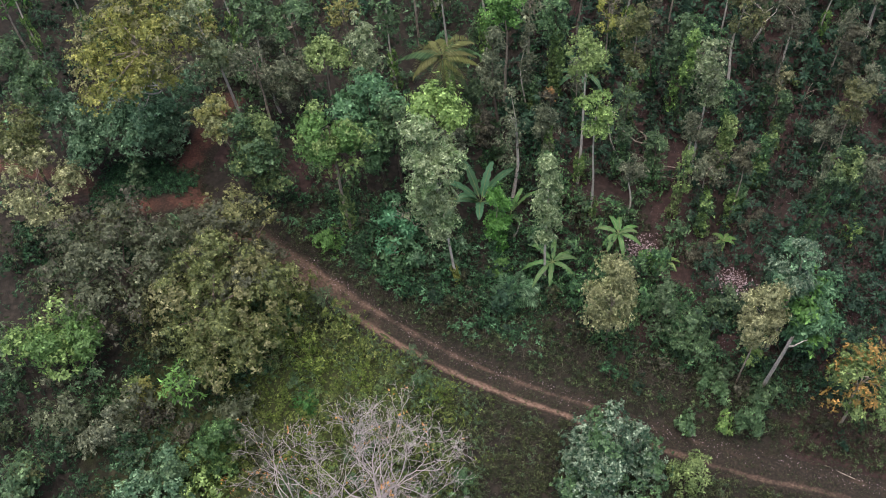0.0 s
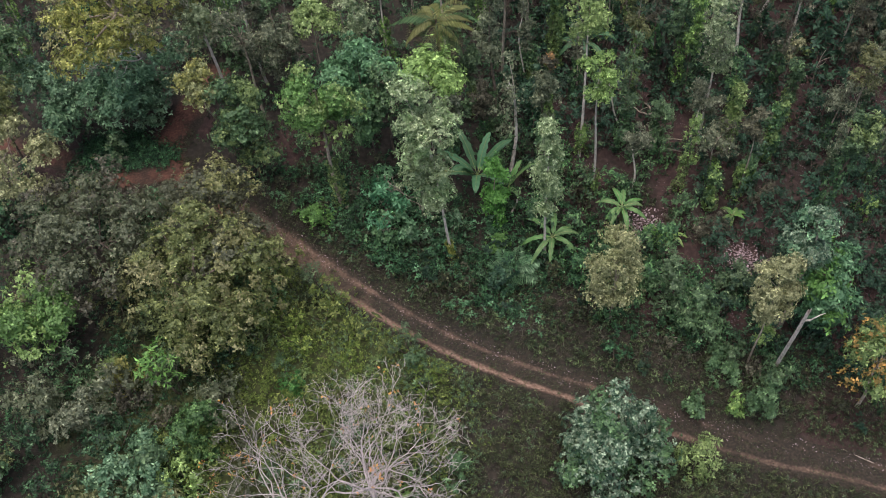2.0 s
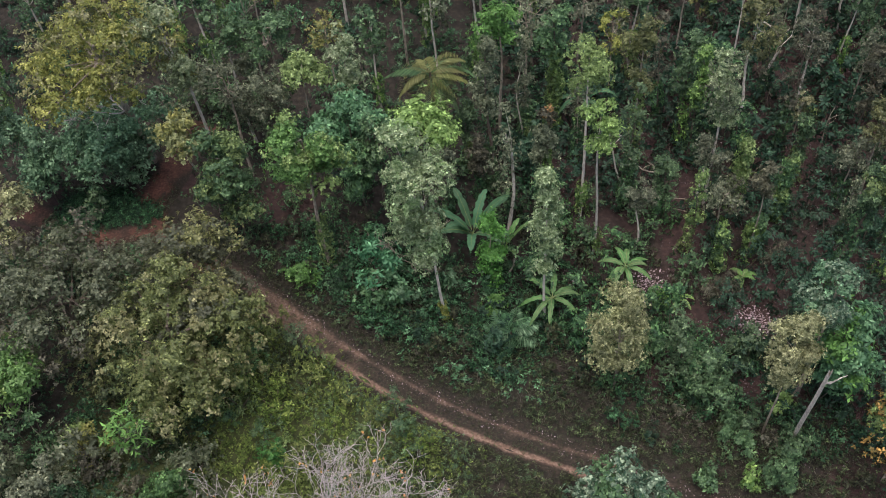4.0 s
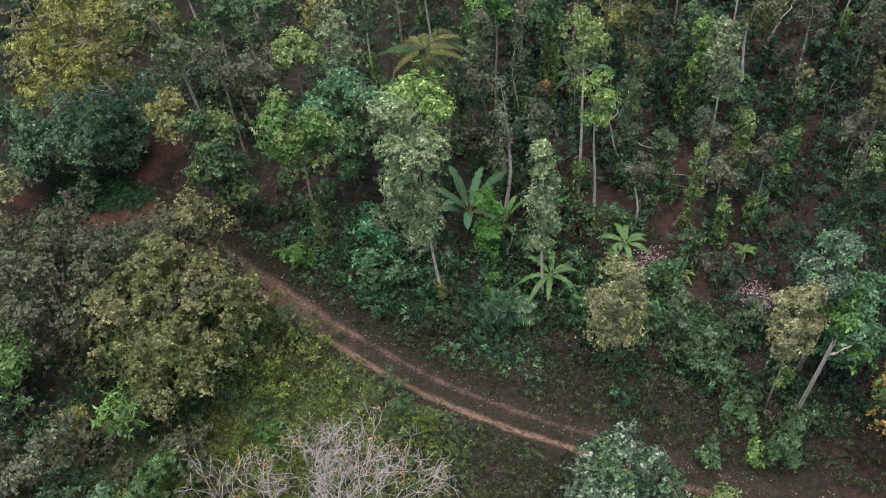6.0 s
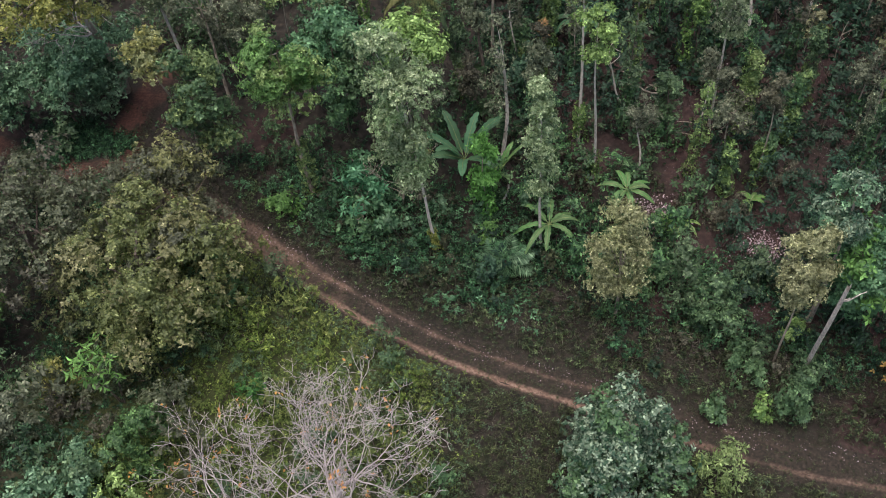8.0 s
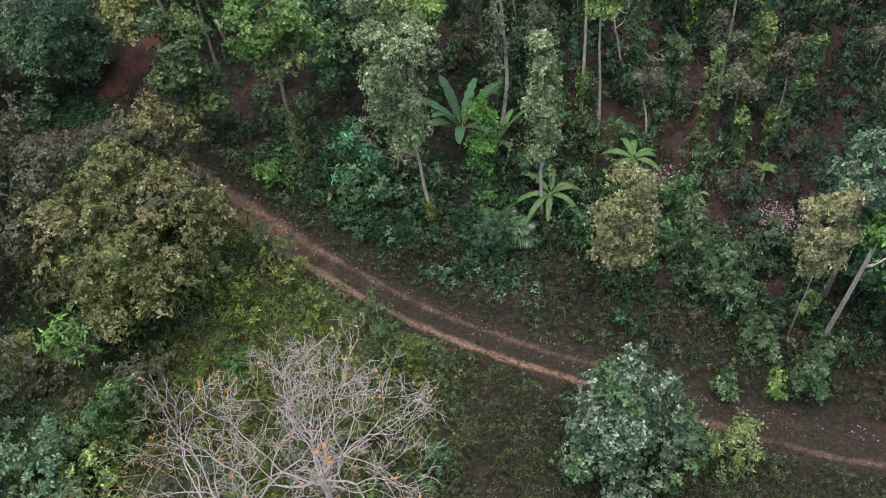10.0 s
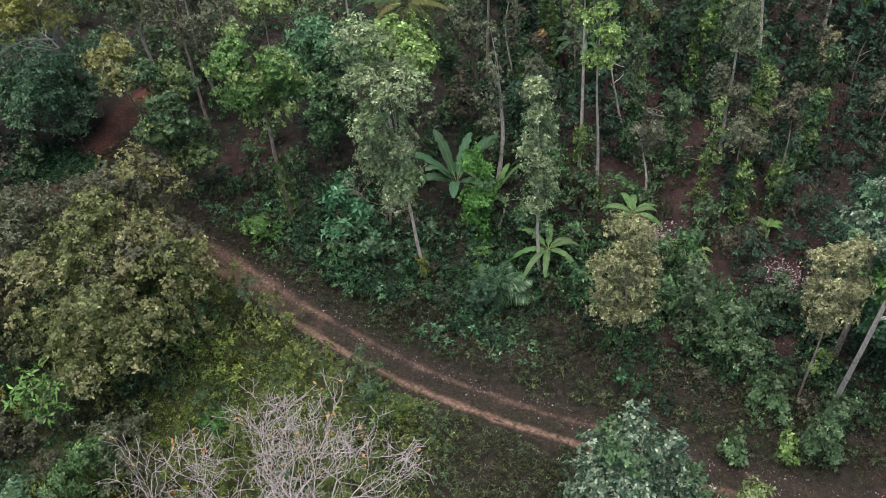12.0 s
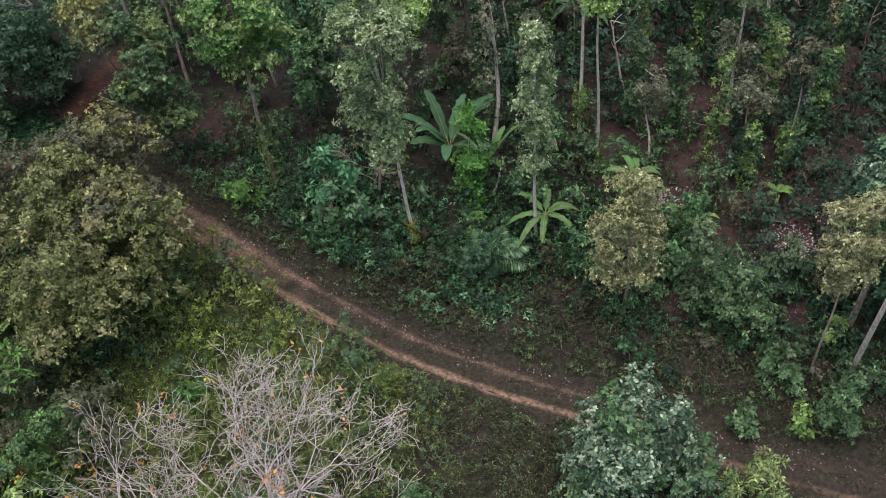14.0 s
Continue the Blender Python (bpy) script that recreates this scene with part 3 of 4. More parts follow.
tree(-20.3, 53.0, 7.0, 2.3, 4.2, "mid", "round dense tree wrapped in creeper", 0.175, 15000, vine=6, lump=0.65, second="vine", sparse=-0.7, ragged=0.2, width=0.62, vine_r=1.1, creeper="mid")
tree(-12.9, 49.5, 12.8, 2.4, 3.2, "bright", "tall tree with rounded bright green crown", 0.18, 15500, BARK_PALE, 0.15, lean=(0.3, -0.6), lump=0.65, vine=6, second="lime", sparse=-0.4, ragged=0.25, width=0.62)
tree(-14.6, 60.8, 11, 1.7, 1.3, "lime", "slim young tree with lime green crown", 0.28, 2800, BARK_PALE, 0.10, lump=0.6)
tree(-11.2, 60.6, 12, 1.4, 3.2, "pale", "slender tree with whitish leaves", 0.22, 4500, BARK_PALE, 0.12, sparse=0.3)
tree(-4.8, 53.3, 12, 2.4, 1.9, "lime", "tree with broad lime green crown", 0.32, 5200, BARK, 0.17, lump=0.75)
tree(-11.1, 57.2, 8, 3.6, 2.4, "teal", "bluish green tree with broad leaves", 0.38, 6500, lump=0.9)
tree(-10.6, 54.7, 6, 1.4, 2.6, "mid", "small bushy tree under taller crowns", 0.28, 3000)
tree(-4.9, 44.4, 13.6, 2.4, 5.6, "pale", "tall silver-leaved tree with slanting pale trunk", 0.2, 17000, BARK_WHITE, 0.105, lean=(-1.0, -0.4), fill=0.3, lump=0.6, second="pale", sparse=-0.8, ragged=0.1, cone=-0.5, vine=2.4, vine_r=0.25, creeper="gold")
tree(-0.3, 48.2, 4.5, 1.1, 3.6, "bright", "narrow leafy sapling in a gap of the undergrowth", 0.27, 3600, BARK_PALE, 0.07, lump=0.5, sparse=0.3)
tree(3.5, 44.8, 11.6, 1.25, 4.8, "pale", "slender silver-green tree above the banana plant", 0.18, 8000, BARK_WHITE, 0.10, fill=0.3, lump=0.45, second="pale", cone=0.35, sparse=-0.4)
tree(8.1, 39.2, 6.9, 1.95, 4.6, "tan", "cone-shaped tree with dense tan-green leaves", 0.14, 17000, BARK_PALE, 0.13, lump=0.5, ragged=0.05, fill=0.1, sparse=-0.8, second="tan", seed=5, vine=2.8, vine_r=0.7, creeper="mid")
tree(7.0, 55.5, 15.5, 1.7, 2.3, "lime", "very slim tall tree with lime green top", 0.17, 6500, BARK_WHITE, 0.12, sparse=0.25, vine=4)
tree(7.3, 49.7, 15.5, 1.15, 2.1, "lime", "thin white-stemmed tree with small lime green crown", 0.17, 5000, BARK_WHITE, 0.10, lean=(-0.5, -2.0), vine=3)
tree(11.9, 61.7, 12, 1.6, 3.4, "olive", "slim shade tree with yellow-green crown", 0.23, 4500, BARK_PALE, 0.11, vine=8, sparse=0.3)
tree(1.0, 53.9, 9, 1.5, 4.0, "wisp", "half-dead tree with bleached bent limbs", 0.14, 3000, BARK_WHITE, 0.15, wobble=0.45, sparse=0.4)
tree(17.1, 56.2, 6.5, 1.4, 1.7, "wisp", "shade tree with sparse grey-green crown and pale trunk", 0.13, 6500, BARK_WHITE, 0.10, sparse=-0.3, lump=0.42, lean=(0.5, 0.3))
tree(17.4, 57.0, 12.3, 1.6, 3.2, "pale", "tall shade tree with feathery grey-green crown", 0.13, 11000, BARK_WHITE, 0.11, sparse=-0.3, lump=0.42, second="wisp")
tree(19.6, 56.0, 5.2, 0.8, 3.6, "lime", "post-like tree overgrown by yellow-green creeper", 0.2, 4200, BARK, 0.11, vine=5, lump=0.4, second="vine", sparse=-0.3)
tree(17.2, 49.6, 2.9, 0.65, 2.1, "creeper_dark", "short stem overgrown by yellow-green creeper", 0.18, 2000, BARK, 0.09, vine=3, lump=0.35, sparse=-0.3, second="vine")
tree(21.0, 38.4, 11.8, 1.6, 2.2, "frost", "tree with pale blue-green leaves and forked trunk", 0.21, 6000, BARK_PALE, 0.17, lump=0.55, second="slate")
tree(22.4, 37.8, 6.4, 2.3, 3.5, "teal", "dense tree with broad bright green leaves", 0.36, 5600, BARK, 0.15, lump=0.75, sparse=0.0, second="bright")
tree(18.1, 35.4, 10.2, 1.75, 2.9, "tan", "tree with pale tan-yellow leaves", 0.145, 11000, BARK_PALE, 0.07, lump=0.48, sparse=-0.4, second="tan", ragged=0.5)
tree(25.3, 31.7, 7, 2.5, 2.2, "vine", "tree with orange-brown and green autumn leaves", 0.21, 5200, BARK_PALE, 0.11, second="orange", lump=0.65, sparse=0.1)
tree(7.2, 26.8, 4.3, 3.6, 4.4, "frost", "broad tree with silvery green leaves beside the track", 0.195, 18500, BARK, 0.22, lump=0.6, width=0.66, ragged=0.12, fill=0.3, oval=True, cone=0.3, second="mid", sparse=-0.7)
bush(12.9, 26.8, 1.6, 2.3, "lime", "yellow-green shrub beside the broad tree", 0.30, 1500, width=0.34, lump=0.5, sparse=0.3)
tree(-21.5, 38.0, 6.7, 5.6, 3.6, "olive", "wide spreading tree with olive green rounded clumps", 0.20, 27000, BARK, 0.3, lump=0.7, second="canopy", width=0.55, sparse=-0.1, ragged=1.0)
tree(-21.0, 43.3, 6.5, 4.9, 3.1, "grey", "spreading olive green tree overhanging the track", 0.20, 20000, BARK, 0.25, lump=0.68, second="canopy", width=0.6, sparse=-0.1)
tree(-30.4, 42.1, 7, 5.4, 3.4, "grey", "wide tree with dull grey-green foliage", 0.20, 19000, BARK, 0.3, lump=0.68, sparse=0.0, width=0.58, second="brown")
tree(-33.6, 35.9, 5.5, 3.3, 2.4, "bright", "rounded light green tree among darker ones", 0.30, 7000, BARK, 0.18, lump=0.85, second="lime")
bush(-21.2, 29.0, 2.2, 2.7, "leafy", "dense green rounded shrub", 0.18, 7500, lump=0.65, sparse=-0.4)
bush(-21.9, 25.3, 1.5, 2.0, "lime", "yellow-green leafy shrub beside bare trees", 0.22, 1300, sparse=0.2)
tree(-25.4, 25.6, 2.4, 2.7, 2.1, "slate", "broad low tree with silvery green leaves", 0.24, 6500, BARK, 0.18, lump=0.6, width=0.65, oval=True, second="mid")
bush(-24.6, 30.3, 1.2, 1.0, "brown", "low brown dried-out shrub", 0.14, 1500, sparse=0.2)
bush(-27.2, 31.6, 1.7, 1.3, "brown", "low dull shrub in the shade of taller ones", 0.15, 2000, sparse=0.2)
bush(-23.6, 34.2, 1.7, 1.5, "scrub", "dark shrub under the spreading tree", 0.16, 2400)
bush(-20.6, 32.3, 1.2, 1.4, "wisp", "thin greyish shrub with pale dry leaves", 0.15, 1300, sparse=0.3)
bush(-15.4, 32.9, 1.2, 1.1, "leafy", "small green rounded shrub in the meadow", 0.17, 1300)
bush(-33.2, 30.7, 2.3, 2.8, "grey", "tall grey-green shrub with dull leaves", 0.20, 4500, lump=0.6, sparse=0.2)
bush(-29.7, 30.2, 2.4, 2.8, "wisp", "grey-green shrub half dried out", 0.20, 4500, lump=0.6, sparse=0.2)
bush(-35.5, 25.1, 2.2, 2.4, "mid", "green leafy shrub at the clearing", 0.28, 2800)
tree(-37.6, 48.1, 8, 3.2, 3.2, "tan", "tree with tan olive leaves", 0.24, 8000, BARK_PALE, lump=0.8)
tree(-40.1, 53.3, 9, 3.4, 2.4, "olive", "olive green tree with dull leaves", 0.25, 7000, lump=0.8)
tree(26.3, 47.4, 11.5, 1.2, 1.7, "creeper_dark", "leaning tree covered in yellow-green creeper", 0.2, 4500, BARK, 0.15, vine=10.5, vine_r=0.5, lump=0.45, second="vine", creeper="creeper_dark", lean=(1.5, 0.0), wobble=0.1)
tree(22.0, 66.0, 11, 1.6, 2.5, "olive", "shade tree with bent white trunk", 0.24, 3500, BARK_WHITE, 0.14, wobble=0.6, sparse=0.3)
tree(27.0, 67.9, 9, 1.5, 2.1, "wisp", "shade tree with sparse pale crown", 0.14, 3900, BARK_WHITE, 0.12, wobble=0.4, sparse=0.3)
tree(16.3, 63.9, 9, 1.4, 2.8, "mid", "slim dark shade tree hung with creeper", 0.24, 3500, vine=7)
tree(-0.3, 57.8, 13, 1.25, 3.5, "wisp", "slim brownish-green shade tree with dense fine crown", 0.14, 9000, vine=6, sparse=-0.3, lump=0.42, creeper="mid")
tree(2.7, 63.5, 8, 0.85, 3.6, "wisp", "thin tree with brownish leaves and pale stem", 0.14, 5000, BARK_WHITE, 0.08, vine=5, sparse=-0.2, lump=0.4, creeper="mid")
tree(5.2, 65.5, 11, 1.3, 2.4, "mid", "slim green shade tree", 0.24, 3000, vine=7)
tree(0.7, 64.4, 12, 1.6, 2.2, "bright", "shade tree with bright green crown", 0.27, 4000, BARK_PALE)
tree(4.1, 57.0, 6.5, 1.35, 2.5, "wisp", "bushy tree with brownish-olive leaves", 0.15, 7000, vine=4, sparse=-0.3, lump=0.45, creeper="mid")
tree(4.3, 56.6, 10, 0.6, 0.7, "brown", "thin tree with tuft of orange-brown leaves", 0.16, 900, BARK, 0.06, vine=7, vine_r=0.3, second="orange")
tree(11.1, 52.0, 6, 1.0, 1.9, "wisp", "small sparse tree with white stem", 0.14, 3900, BARK_WHITE, 0.08, sparse=0.2)
tree(17.8, 52.5, 5.5, 1.5, 1.1, "wisp", "small plantation tree with thin greyish crown", 0.14, 3600, BARK_PALE, 0.08, vine=3, second="brown")
tree(19.7, 50.9, 9, 0.95, 1.7, "brown", "thin plantation tree with dry brown leaves", 0.15, 3600, BARK_PALE, 0.08, vine=4, lump=0.4)
tree(28.3, 56.8, 6.0, 1.3, 1.9, "wisp", "thin tree with greyish crown and bent stem", 0.14, 5200, BARK_PALE, 0.08, vine=3, creeper="creeper_dark", sparse=-0.2)
tree(30.1, 56.9, 9, 1.4, 2.2, "olive", "shade tree with dull yellowish crown", 0.22, 2800, BARK_PALE, 0.11)
tree(-8.8, 55.2, 8, 1.7, 3.0, "mid", "green tree in the thick of the wood", 0.28, 4000)
tree(-20.8, 60.1, 10, 2.0, 1.8, "wisp", "dull green tree behind the red track", 0.14, 6750, BARK_PALE)
tree(-17.7, 60.3, 9, 1.8, 2.6, "wisp", "greyish dense tree in the wood", 0.14, 6750)
tree(-17.6, 63.9, 12, 1.9, 1.8, "mid", "green tree with pale leaning stem", 0.26, 3500, BARK_PALE)
tree(-21.0, 64.3, 12, 1.7, 2.2, "mid", "tall green tree at the red track", 0.26, 3500, BARK_WHITE, 0.12)

tree(3.3, 63.1, 3, 0.6, 2.3, "creeper_dark", "short post overgrown by dark creeper", 0.2, 2200, BARK, 0.09, vine=4, lump=0.35, sparse=-0.3)
tree(5.4, 65.5, 5.6, 0.75, 4.2, "vine", "tall post overgrown by creeper up to its top", 0.2, 4200, BARK, 0.1, vine=6, lump=0.4, sparse=-0.3, second="creeper_dark")
tree(-1.2, 57.3, 5, 1.1, 2.3, "brown", "dark brownish tree between taller stems", 0.15, 5200, BARK, 0.08, vine=3, lump=0.42, creeper="creeper_dark")
tree(-3.7, 55.4, 6, 1.1, 1.5, "wisp", "small tree with dull olive leaves", 0.15, 3600, BARK, 0.08, lump=0.42, vine=4, creeper="mid")
tree(-2.1, 60.6, 6, 1.0, 2.4, "mid", "slim green tree behind the lime crown", 0.22, 3200, BARK, 0.08, lump=0.45, vine=4)
tree(16.8, 61.7, 9.5, 0.75, 3.2, "vine", "tall trunk wrapped in bright creeper", 0.2, 4000, BARK, 0.1, vine=8, lump=0.4, sparse=-0.3, creeper="creeper_dark")
tree(26.5, 64.6, 4, 0.8, 1.4, "tan", "small tree with pale dry tan leaves", 0.16, 1600, BARK_PALE, 0.07, lump=0.35, sparse=0.2)
bush(28.7, 68.2, 0.95, 0.7, "vine", "low bright green shrub on red earth", 0.24, 500)
tree(31.7, 64.6, 7, 1.15, 4.0, "brown", "tall brownish wispy plantation tree", 0.15, 7000, BARK, 0.08, lump=0.42, sparse=-0.2)
tree(33.1, 62.1, 6, 1.25, 2.0, "wisp", "tree with pale wispy crown", 0.15, 4200, BARK_PALE, 0.08, lump=0.42)
tree(22.9, 55.0, 4, 0.8, 3.2, "creeper_dark", "post-like trunk hung with dark glossy creeper", 0.2, 4000, BARK, 0.1, vine=4, lump=0.4, sparse=-0.3, second="vine")
tree(20.6, 52.0, 2, 0.8, 1.8, "creeper_dark", "short stem hidden in green creeper", 0.2, 2200, BARK, 0.09, vine=3, lump=0.35, sparse=-0.3)
bush(21.4, 50.1, 1.05, 1.6, "brown", "dry brown twiggy shrub", 0.14, 2600, lump=0.42, width=0.3)
tree(30.7, 52.0, 6, 1.2, 1.9, "wisp", "tree with dull tan-green leaves", 0.17, 3600, BARK, 0.08, lump=0.42, vine=4, creeper="mid")
bush(30.1, 49.3, 1.1, 0.9, "vine", "low yellow-green shrub under trees", 0.22, 800)
tree(25.2, 59.6, 4.4, 0.75, 3.0, "creeper_dark", "short trunk under dark creeper", 0.2, 3200, BARK, 0.1, vine=4, lump=0.4, sparse=-0.3)
tree(13.4, 55.2, 4.6, 1.0, 2.4, "mid", "small green tree beside the red path", 0.2, 3200, BARK, 0.09, vine=4, lump=0.42, creeper="creeper_dark")
tree(-36.8, 56.9, 4, 2.4, 1.6, "slate", "low tree with large leaves over the side track", 0.31, 3720, width=0.5, lump=0.7)
tree(-32.7, 57.8, 4.6, 2.7, 1.7, "slate", "low spreading tree with large dark leaves", 0.31, 4650, width=0.5, lump=0.75)
tree(-30.2, 58.6, 3.2, 1.9, 1.3, "slate", "low leafy tree beside the red track", 0.31, 2790, width=0.5, lump=0.65)
tree(-21.0, 64.3, 6, 2.1, 2.6, "wisp", "dense dull olive tree behind the red track", 0.17, 8000, BARK, lump=0.6)
tree(-18.6, 63.2, 5, 1.7, 2.6, "wisp", "dense olive tree in the wood", 0.17, 6500, BARK, lump=0.6, second="mid")

def stump(x, y, h, lean, label):
    rng = np.random.default_rng(5)
    ob = thing("dead_tree", x, y, label, "dead tree")
    line = bend(rng, (0, 0, -0.3), (*lean, h), 0.06, 9)
    v, f = tube(line, np.linspace(0.16, 0.11, 9), 10)
    v[-10:, 2] += rng.uniform(-0.3, 0.5, 10)
    part("trunk", raw_mesh("trunk", v, f, BARK_WHITE), ob)
    for d in ((1.3, 0.2, 0.5), (0.5, -0.3, 0.9)):
        a = line[7]
        part("branch", raw_mesh("branch", *tube(bend(rng, a, a + np.array(d), 0.06, 5), np.linspace(0.06, 0.02, 5), 6), BARK_WHITE), ob)
    return ob


stump(19.9, 34.7, 13.0, (-1.0, -2.7), "bleached dead trunk broken off at the top, creeper at its foot")


def bare_tree(x, y, fork, reach, depth, label, bark, clusters=10, seed=3, spread=0.42, limbs=6, way=(0.0, 0.0), rise=(0.45, 1.4), thick=0.24):
    """A leafless tree: short trunk, long limbs that fork into fine twigs, a few clusters of last leaves."""
    rng = np.random.default_rng(seed)
    ob = thing("bare_tree", x, y, label, "tree")
    line = bend(rng, (0, 0, -0.3), (0.2, 0.1, fork), 0.1, 6)
    part("trunk", raw_mesh("trunk", *tube(line, np.linspace(thick, 0.7 * thick, 6), 8), bark), ob)
    tips = []
    for k in range(limbs):
        ang = 2 * math.pi * (k + rng.uniform(-0.25, 0.25)) / max(1, limbs - 1)
        slope = rng.uniform(*rise) if k else 4.0
        pieces = []
        grown(rng, line[-1] + np.array((0, 0, -0.3 * (k % 3))), (math.cos(ang) + way[0], math.sin(ang) + way[1], slope), reach * 0.31, 0.31 * thick, depth, pieces, tips, spread)
        part("limb", raw_mesh("limb", *joined(pieces), bark), ob, "bare forking limb with fine pale twigs")
    shapes = [raw_mesh("leaf", *leaves(rng, np.zeros((1, 3)), unit(rng.normal(0, 1, (1, 3))), 0.23, 0.6), LEAF["amber"]) for _ in range(4)]
    for k in range(clusters):
        tip = tips[int(rng.integers(len(tips)))]
        for s in range(3):
            o = part("leaf", shapes[(k + s) % 4], ob)
            o.matrix_basis = pose(*(tip + rng.normal(0, 0.10, 3)), 0, 0, rng.uniform(0, 360))
    return ob


bare_tree(-9.0, 23.3, 5.6, 7.3, 5, "leafless tree with dense pale grey twigs", BARK_TWIG, 34, 3, 0.42, 11, (0.05, 0.1), (0.5, 1.4))
bare_tree(-13.4, 21.6, 4.4, 8.2, 4, "nearly leafless tree with last orange leaves", BARK_TWIG, 70, 8, 0.40, 6, (-0.55, 0.2), (0.3, 1.0))


# ---- banana plants, palm ----
def banana_leaf(rng, length, wide, rise, mat, curve=1.0):
    """An arched blade with a raised midrib and torn, wavy edges."""
    n = 12
    t = np.linspace(0, 1, n)
    x = length * (t * 0.92)
    z = length * (rise * t - curve * (rise * 0.55 + 0.42) * t ** 2.2)
    half = wide * 0.5 * np.clip(np.sin(np.pi * np.clip(t * 0.90 + 0.09, 0, 1)) ** 0.5, 0.02, 1)
    half[:2] = 0.04
    v, f = [], []
    for k in range(n):
        tear = 1 - (0.35 * rng.random() if k % 2 else 0)
        for s, dz in ((-1, 0.02), (-0.5, 0.13), (0, -0.06), (0.5, 0.13), (1, 0.02)):
            v.append((x[k], s * half[k] * tear, z[k] + dz * wide * (half[k] / wide * 2)))
    for k in range(n - 1):
        for s in range(4):
            f.append((k * 5 + s, (k + 1) * 5 + s, (k + 1) * 5 + s + 1, k * 5 + s + 1))
    return raw_mesh("leaf", v, f, mat)


def banana(x, y, stem, length, count, tone, label, seed=0, rise=0.75, wide=0.55, curve=1.0):
    rng = np.random.default_rng(seed + 11)
    ob = thing("banana_plant", x, y, label, "banana plant")
    line = bend(rng, (0, 0, -0.2), (0.1, 0, stem), 0.04, 6)
    me = raw_mesh("stem", *tube(line, np.linspace(0.17, 0.10, 6), 10), STEM)
    me.shade_smooth()
    part("stem", me, ob)
    for k in range(count):
        r = rise * (1.5 if k % 3 == 0 else rng.uniform(0.7, 1.1))
        me = banana_leaf(rng, length * rng.uniform(0.8, 1.1), wide * rng.uniform(0.85, 1.1), r, LEAF[tone], curve)
        me.shade_smooth()
        o = part("leaf", me, ob)
        rib = np.array([me.vertices[5 * s + 2].co for s in range(12)]) + (0, 0, 0.012)
        part("midrib", raw_mesh("midrib", *tube(rib, np.linspace(0.03, 0.008, 12), 4), MIDRIB), o, "pale raised midrib")
        o.matrix_basis = pose(line[-1][0], line[-1][1], stem - 0.05, 0, 0, 360 * k / count * 1.0 + rng.uniform(-14, 14))
    return ob


banana(4.0, 45.5, 2.2, 2.8, 8, "banana", "banana plant with wide arching leaves beneath a slim tree", 1, 0.55, 0.48)
banana(9.6, 47.6, 3.3, 2.2, 9, "banana", "banana plant with pale yellow-green leaves", 2, 0.6, 0.5)
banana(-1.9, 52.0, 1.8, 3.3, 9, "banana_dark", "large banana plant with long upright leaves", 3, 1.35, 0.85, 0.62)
banana(0.6, 51.0, 1.4, 2.3, 6, "banana", "young banana plant beside the larger one", 7, 1.4, 0.5, 0.5)
banana(18.9, 48.6, 0.6, 1.3, 7, "bright", "small bright green banana sucker", 4, 0.9, 0.4)
banana(13.6, 46.8, 0.4, 1.5, 7, "lime", "low bright green banana sucker", 5, 0.6, 0.4)
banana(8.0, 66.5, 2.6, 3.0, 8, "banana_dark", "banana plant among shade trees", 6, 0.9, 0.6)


def frond_mesh(rng, length, leaflets, mat, droop=0.5, blade=0.032):
    """A feathered frond: arched rib with paired narrow leaflets."""
    t = np.linspace(0, 1, 8)
    rib = np.stack((length * t * (1 - 0.18 * t), 0 * t, length * (0.45 * t - droop * t ** 2)), 1)
    v, f = tube(rib, np.linspace(0.035, 0.008, 8), 4)
    f = [tri for q in f for tri in ((q[0], q[1], q[2]), (q[0], q[2], q[3]))]
    k = np.linspace(0.15, 1, leaflets)
    base = np.stack([np.interp(k, t, rib[:, c]) for c in range(3)], 1)
    pieces = [(v, f)]
    for s in (-1, 1):
        l = length * 0.30 * np.sin(np.pi * np.clip(k * 0.85 + 0.12, 0, 1)) + 0.12
        tip = base + np.stack((0.55 * l, s * 0.8 * l, -0.35 * l + rng.normal(0, 0.05, leaflets)), 1)
        mid = (base + tip) / 2
        wv = np.array((blade, 0, 0.4 * blade)) * length / 2.5
        a = np.stack((base, mid + wv, tip, mid - wv), 1).reshape(-1, 3)
        i = np.arange(leaflets)[:, None] * 4
        pieces.append((a, np.concatenate((i + (0, 1, 2), i + (0, 2, 3)))))
    return raw_mesh("frond", *joined(pieces), mat)


def palm(x, y, h, length, count, tone, label, name="palm", seed=0, droop=0.55, category="palm", second="mid"):
    rng = np.random.default_rng(seed + 31)
    ob = thing(name, x, y, label, category)
    if h > 0.6:
        part("trunk", raw_mesh("trunk", *tube(bend(rng, (0, 0, -0.2), (0, 0, h), 0.08, 6), np.linspace(0.15, 0.10, 6), 8), BARK), ob)
    me = [frond_mesh(rng, length * k, 24 if name == "palm" else 11, LEAF[tone if k < 1.1 else second], droop, 0.05 if name == "palm" else 0.075) for k in (0.85, 1.0, 1.12)]
    for k in range(count):
        o = part("frond", me[k % 3], ob)
        o.matrix_basis = pose(0, 0, h - 0.25 * (k % 4) * (h > 0.6), 0, rng.uniform(-30, 25), 137.5 * k)
    return ob


